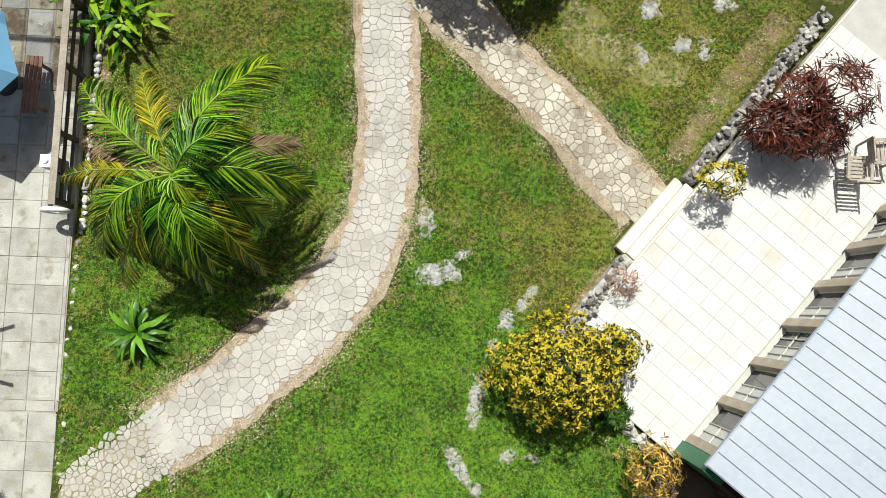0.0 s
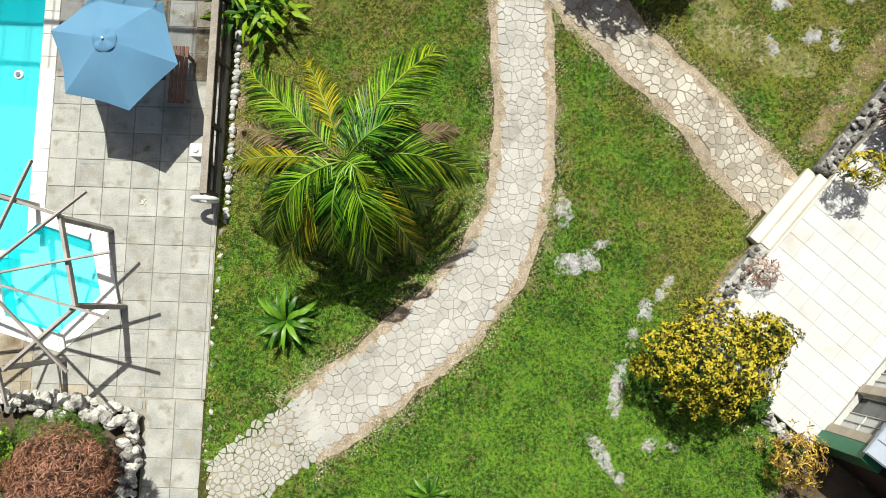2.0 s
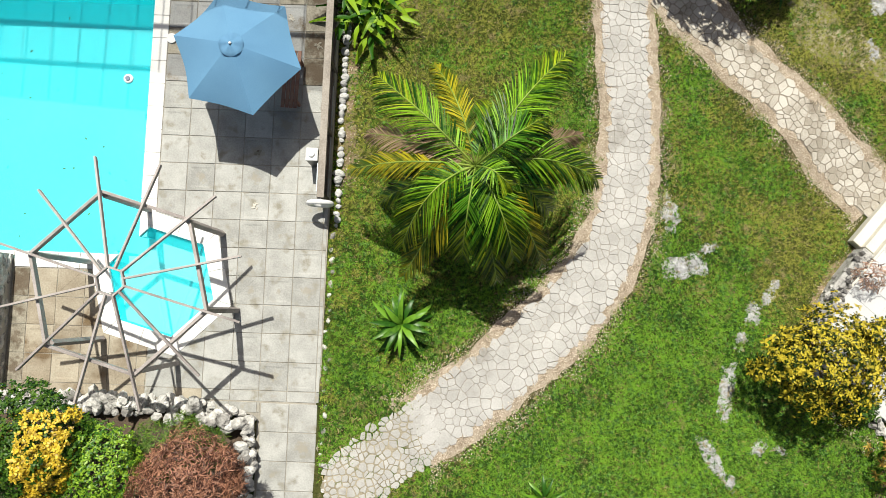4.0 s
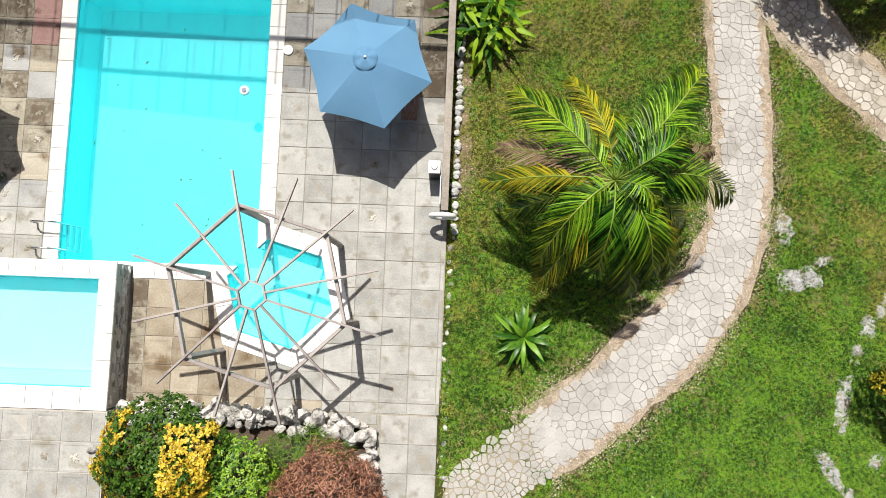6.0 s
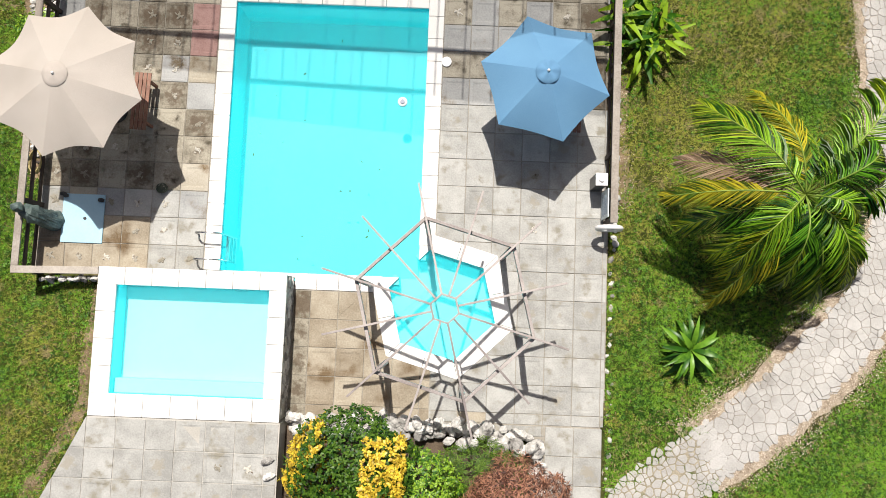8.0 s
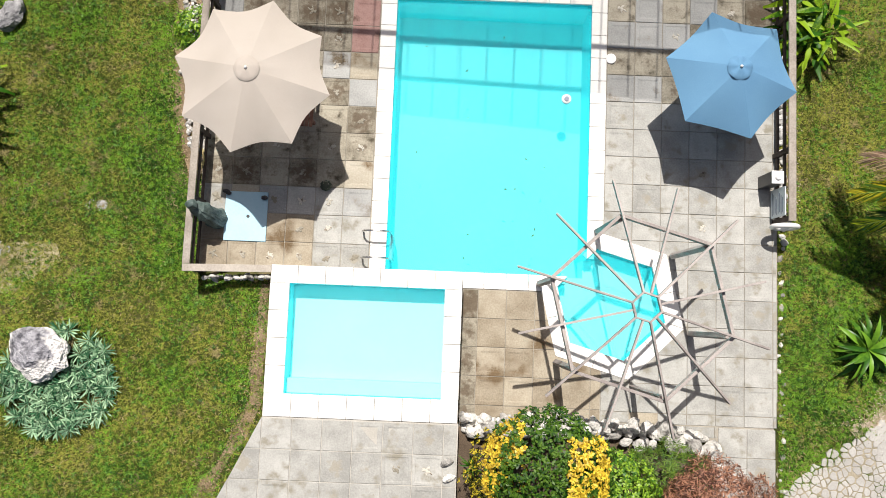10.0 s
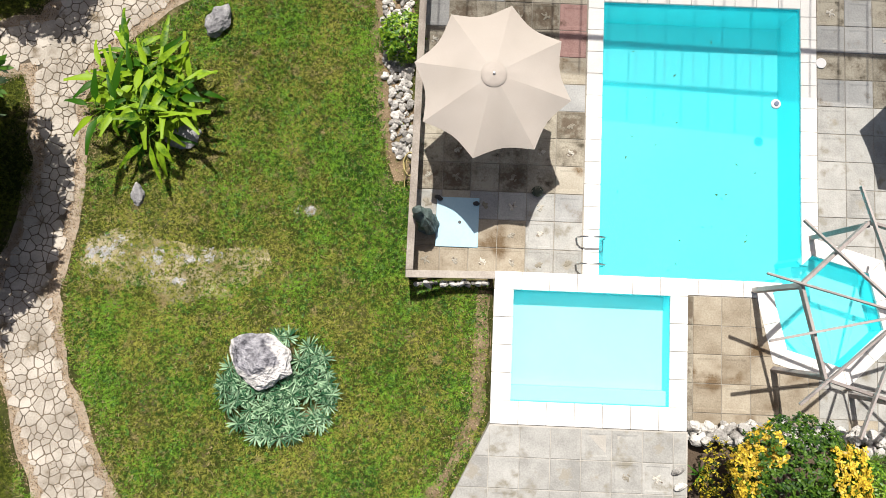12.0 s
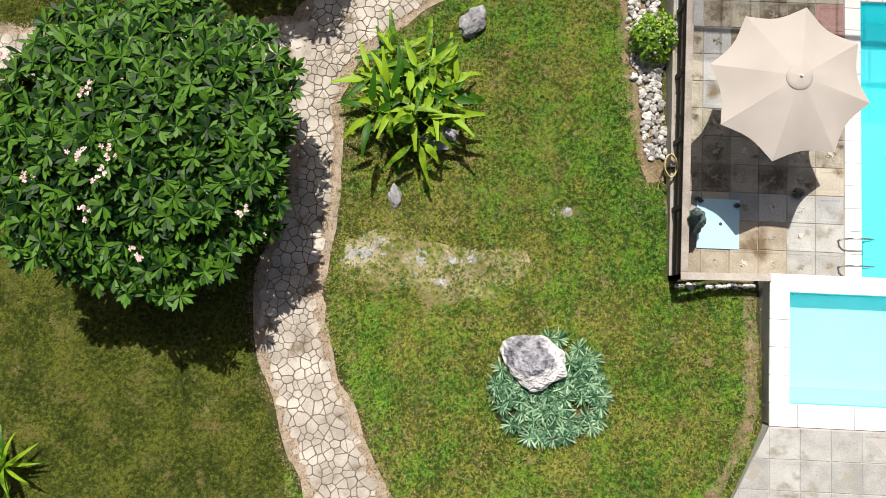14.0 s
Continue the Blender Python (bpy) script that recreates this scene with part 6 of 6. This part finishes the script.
ribbon("dusty_patch", smooth_line([(13.2, 4.3, 0.3), (14.2, 3.4, 0.55), (15.2, 2.9, 0.5), (16.2, 2.6, 0.25)]), 0.05, 0.006, DUSTY, verge, 0.45)
ribbon("litter_strip", smooth_line([(*plan(4.8, 4.15), 0.3), (*plan(6.5, 4.3), 0.35), (*plan(9.0, 4.35), 0.4)]), 0.05, 0.006, EARTH, verge, 0.25)
ribbon("soil_bed", smooth_line([(*plan(-1.2, 0.1), 0.9), (*plan(-1.2, -2.5), 0.95), (*plan(-1.2, -6.0), 0.95)]), 0.05, 0.02, SOIL, verge, 0.1)
ribbon("soil_bed", smooth_line([(-3.9, -6.5, 0.95), (-1.5, -6.6, 1.0), (1.3, -6.8, 0.9)]), 0.05, 0.03, SOIL, verge, 0.05)

# ---- pieces: pavers, tiles, flagstones ----
def west_tone(x, y):
    r = noise.noise(Vector((x * 1.7, y * 1.7, 3.0)))
    if 2.2 < y < 3.5 and x > -6.4:
        return "pink"
    if y < -1.2 and x < -6.9:
        return "tan"
    if x < -6.4 and -0.75 < y < 1.3:
        return "old"
    q = rng.random()
    if q < 0.16:
        return "slate"
    if q < 0.3:
        return "cream"
    return "old" if y > -0.9 and r > -0.35 else "grey"


def east_tone(x, y):
    return ("old" if rng.random() < 0.75 else "slate") if y > 1.5 else "tan" if y < -4.9 and rng.random() < 0.2 else "grey"


lay(-9.45, -5.84, -2.44, 4.77, 0.0, west_tone, deck, 0.5, 0.38)
lay(-0.88, 2.8, 1.5, 4.5, 0.0, east_tone, deck, 0.12, 0.6)
lay(-0.88, 2.8, -5.32, 1.5, 0.0, east_tone, deck, 0.08, 0.4)
lay(-3.85, -3.5, -5.32, -2.68, 0.0, "old", deck, 0.0, 0.0)
lay(-3.5, -0.89, -5.32, -2.68, 0.0, "tan", deck, 0.0, 0.6)
lay(-2.1, 1.56, -5.56, -5.34, 0.0, "grey", deck, 0.0, 0.0)
lay(1.58, 2.78, -9.0, -5.35, 0.0, "grey", deck, 0.0, 0.1)


lay(-10.12, -3.86, -9.0, -5.4, KID_Z, "grey", patio, 0.1, 0.2, ((-1.0, 0.49), 5.084))
me = paver_mesh("tile", "plain", 1, TILE, 0.2045)
me.materials.clear()
me.materials.append(TILE)
for i in range(24):
    for j in range(8):
        put("tile", me, terrace, pose(-0.42 + 0.208 + i * 0.414, 0.03 + 0.208 + j * 0.414, rng.uniform(-0.002, 0.002), rng.uniform(-0.15, 0.15), rng.uniform(-0.15, 0.15), rng.choice((0, 90, 180))))
pave("pale flagstone path curving across the lawn", [PATH_EAST], 0.165, 5)
pave("pale flagstone path leading to the terrace steps", [PATH_STEPS], 0.15, 6, FLAG_BROWN)
pave("grey flagstone path through the west lawn", [PATH_WEST, PATH_BRANCH], 0.17, 7, FLAG_GREY)

# ---- grass and fallen leaves ----
def off_lawn(x, y):
    """True where no grass grows."""
    out = (x > -9.55) & (x < 2.84) & (y > -2.6)
    out |= (x > -7.8) & (x < 2.84) & (y > -5.5)
    out |= (x > -4.0) & (x < 2.85) & (y <= -5.3)
    out |= (x > -7.75 + (y + 5.38) * 0.49) & (x < -3.8) & (y <= -5.3)
    u, w = (x - HO.x) * HU.x + (y - HO.y) * HU.y, (x - HO.x) * HV.x + (y - HO.y) * HV.y
    out |= (u > -0.6) & (w < TERRACE_V + 0.3)
    out |= (u > -2.2) & (w < -0.1)
    out |= (u > 2.3) & (u < 4.5) & (w < TERRACE_V + 0.6)
    out |= ((x + 12.1) / 1.1) ** 2 + ((y + 5.0) / 1.0) ** 2 < 1
    return out


def path_gap(x, y):
    """Distance beyond the nearest path's edge."""
    gap = np.full(x.shape, 9.0)
    for line in (PATH_EAST, PATH_STEPS, PATH_WEST, PATH_BRANCH):
        for px, py, h in line[::2]:
            gap = np.minimum(gap, np.hypot(x - px, y - py) - h)
    return gap


LUSH = np.array([
    (4, -6, 0.7), (4, -3, 0.65), (3.6, 2, 0.25), (6.5, 3.5, 0.36), (5, 1.6, 0.4), (7.8, 1.5, 0.6), (6.5, -3.2, 0.7), (8, -6.5, 1.0), (10.5, -5, 0.95), (11, -3, 0.8), (11.5, 0, 0.6), (10.6, 2, 0.7), (13, -1.8, 0.25),
    (13.4, 3.4, 0.2), (14.6, 3.0, 0.0), (14.5, 1.6, 0.6), (15.5, 4, 0.15), (13, -6.5, 0.9), (-9.9, -1.8, 0.95), (-10.3, 0.6, 0.7), (-10.8, 3.5, 0.45), (-12, 1.5, 0.36), (-12, -1, 0.38), (-14.5, -2.4, 0.1), (-13.3, 0.3, 0.34), (-12.8, 3.5, 0.7),
    (-15.8, -4.5, 0.6), (-14.2, -6.5, 0.44), (-12, -7, 0.46), (-9.3, -4.5, 0.45), (-10.5, -3.5, 0.38)])


def lushness(x, y):
    """How green the turf is, from 0 (thin and dry) to 1 (deep green), with ragged patches."""
    w = 1 / ((x[..., None] - LUSH[:, 0]) ** 2 + (y[..., None] - LUSH[:, 1]) ** 2 + 0.5) ** 1.5
    base = (w * LUSH[:, 2]).sum(-1) / w.sum(-1)
    rag = np.sin(2.1 * x + 2.4 * np.sin(1.3 * y)) * np.sin(1.9 * y + 2.2 * np.sin(1.1 * x + 0.7)) + 0.7 * np.sin(5.9 * x + 2.7 * np.sin(3.7 * y)) * np.sin(5.2 * y + 2.9 * np.cos(3.1 * x))
    return base + 0.2 * rag


def turf(x0, x1, count, seed):
    """Places of grass tufts that keep off the paths, the beds and the bare rock, and how lush and how far from a path each is."""
    g = np.random.default_rng(seed)
    x, y = g.uniform(x0, x1, count), g.uniform(-8.6, 5.4, count)
    ok = ~off_lawn(x, y)
    x, y = x[ok], y[ok]
    gap, lush = path_gap(x, y), lushness(x, y)
    side = np.full(x.shape, 9.0)
    for line in VERGES:
        for px, py, _ in line[::2]:
            side = np.minimum(side, np.hypot(x - px, y - py))
    ragged = 0.12 * np.sin(4.3 * x + 1.7 * np.sin(3.1 * y)) * np.sin(3.9 * y + 2.0)
    ok = (side > 0.32 * g.random(len(x))) & (gap + ragged > np.where((x > 2) & (x < 5.2) & (y < -5.2), -0.25, 0.17) + 0.25 * g.random(len(x)))
    ok &= ~((x > -10.05 - 0.13 * y) & (x < -9.3) & (y > -0.4)) | (g.random(len(x)) < 0.07)
    ok &= g.random(len(x)) < 0.5 + 0.6 * lush
    for bx, by, bl, bw, ba in BARE:
        u, w = (x - bx) * np.cos(ba) + (y - by) * np.sin(ba), (y - by) * np.cos(ba) - (x - bx) * np.sin(ba)
        ok &= ((u / bl) ** 2 + (w / bw) ** 2 > 0.7) | (g.random(len(x)) < 0.42)
    return g, x[ok], y[ok], lush[ok], gap[ok]


def blades(name, label, g, x, y, mat, size=1.0, per=3):
    z = land(x, y)
    k = len(x)
    verts = []
    for b in range(per):
        a = g.uniform(0, 6.283, k)
        length, width = size * g.uniform(0.03, 0.085, k), size * g.uniform(0.005, 0.012, k)
        tall = g.uniform(0.3, 1.0, k) * length
        bx, by = x + g.normal(0, 0.012, k), y + g.normal(0, 0.012, k)
        c, s = np.cos(a), np.sin(a)
        verts.append(np.stack([np.stack([bx - s * width, by + c * width, z], -1), np.stack([bx + s * width, by - c * width, z], -1), np.stack([bx + c * length, by + s * length, z + tall], -1)], 1))
    v = np.concatenate(verts).reshape(-1, 3)
    tagged(put(name, fast_mesh(name, v, len(v) // 3, 3, mat)), label, "grass", kind="stuff")


def build_lawn():
    g, x, y, lush, gap = turf(-17.3, 19, 730000, 5)
    pick = g.random(len(x))
    dry = (pick < 0.02 + 0.2 * np.clip(0.55 - lush, 0, 0.5)) | (gap < 0.7) & (pick < 0.14)
    green = ~dry & (g.random(len(x)) < np.clip(lush * 2.0 - 0.5, 0.05, 0.96))
    olive = ~dry & ~green
    blades("lush_grass", "short lush green tropical lawn grass", g, x[green], y[green], BLADES)
    blades("olive_grass", "thin olive-green lawn grass with dry patches", g, x[olive], y[olive], BLADES_DRY)
    blades("straw_grass", "dry straw-coloured blades scattered in the lawn", g, x[dry], y[dry], STRAW, 1.15, 2)
    g, x, y, lush, gap = turf(-25.5, -17.3, 170000, 8)
    blades("far_grass", "darker brownish-green lawn grass beyond the path", g, x, y, BLADES_DARK)
    # low broad-leaved weeds in the greener turf
    g, x, y, lush, gap = turf(-17.0, 19, 40000, 15)
    ok = (g.random(len(x)) < np.clip(lush * 0.8 - 0.1, 0.03, 0.8)) & (gap > 0.35)
    place = np.stack([x[ok], y[ok], land(x[ok], y[ok]) + g.uniform(0.02, 0.05, ok.sum())], -1)
    v, k = small_leaves(place, np.tile([[0, 0, 1.0]], (len(place), 1)), 5, 0.055, 0.032, 16, 1.0, 0.3, True)
    tagged(put("lawn_weeds", fast_mesh("lawn_weeds", v, k, 6, WEED)), "low broad-leaved weeds and clover in the lawn", "weeds", kind="stuff")


build_lawn()


def build_litter():
    g = np.random.default_rng(9)
    x, y = g.uniform(-25, 19, 1400000), g.uniform(-8.6, 5.4, 1400000)
    gap = path_gap(x, y)
    ragged = 0.16 * np.sin(3.7 * x + 1.9 * np.sin(2.9 * y)) * np.sin(3.3 * y + 1.2)
    ok = (gap > -0.02) & (gap < (np.where(x > 0, 0.5, 0.36) + ragged) * g.random(len(x)) ** 0.75) & ~off_lawn(x, y)
    side = np.full(x.shape, 9.0)
    for line in VERGES:
        for px, py, _ in line[::2]:
            side = np.minimum(side, np.hypot(x - px, y - py))
    ok &= ~((x < 5.2) & (x > 2) & (y < -5.2))
    ok |= (x < -8) & (gap < 0) & (gap > -0.8) & (g.random(len(x)) < 0.07)
    ok |= (side < 0.36 * g.random(len(x))) & (g.random(len(x)) < 0.3) & ~((x > -9.5) & (x < 2.85) & (y > -2.5))
    x, y = x[ok], y[ok]
    k = len(x)
    a, s, t = g.uniform(0, 6.283, k), g.uniform(0.006, 0.019, k), g.normal(0, 0.25, (k, 2))
    z = land(x, y) + g.uniform(0.03, 0.045, k)
    c, d = np.cos(a) * s, np.sin(a) * s
    q = [np.stack([x + u * c - w * d * 0.5, y + u * d + w * c * 0.5, z + s * (u * t[:, 0] + w * 0.5 * t[:, 1])], -1) for u, w in ((-1, -0.6), (0.2, -1), (1, 0.1), (0.1, 1))]
    v = np.stack(q, 1)
    east = x > 0
    tagged(put("path_chips", fast_mesh("path_chips", v[east].reshape(-1, 3), int(east.sum()), 4, DRY)), "pale tan chips scattered beside the flagstone paths", "chips", kind="stuff")
    tagged(put("leaf_litter", fast_mesh("leaf_litter", v[~east].reshape(-1, 3), int((~east).sum()), 4, BROWN_LITTER)), "dry brown leaf litter beside the west path", "leaf litter", kind="stuff")


build_litter()

# leaves that drift on the pool
for k in range(16):
    x, y = rng.uniform(POOL_X0 + 0.3, POOL_X1 - 0.3), rng.uniform(POOL_Y0 + 0.2, POOL_Y1 - 0.3)
    v, f = strap(rng.uniform(0.05, 0.1), rng.uniform(0.025, 0.045), 4, 6, 3, 0.1)
    ob = put("fallen_leaf", mesh_of("fallen_leaf", v, f, DARK_LEAF), None, pose(x, y, -0.096, 0, 0, rng.uniform(0, 360)))
    tagged(ob, "dark fallen leaf floating on the pool water", "leaf", "leaves on the pool")
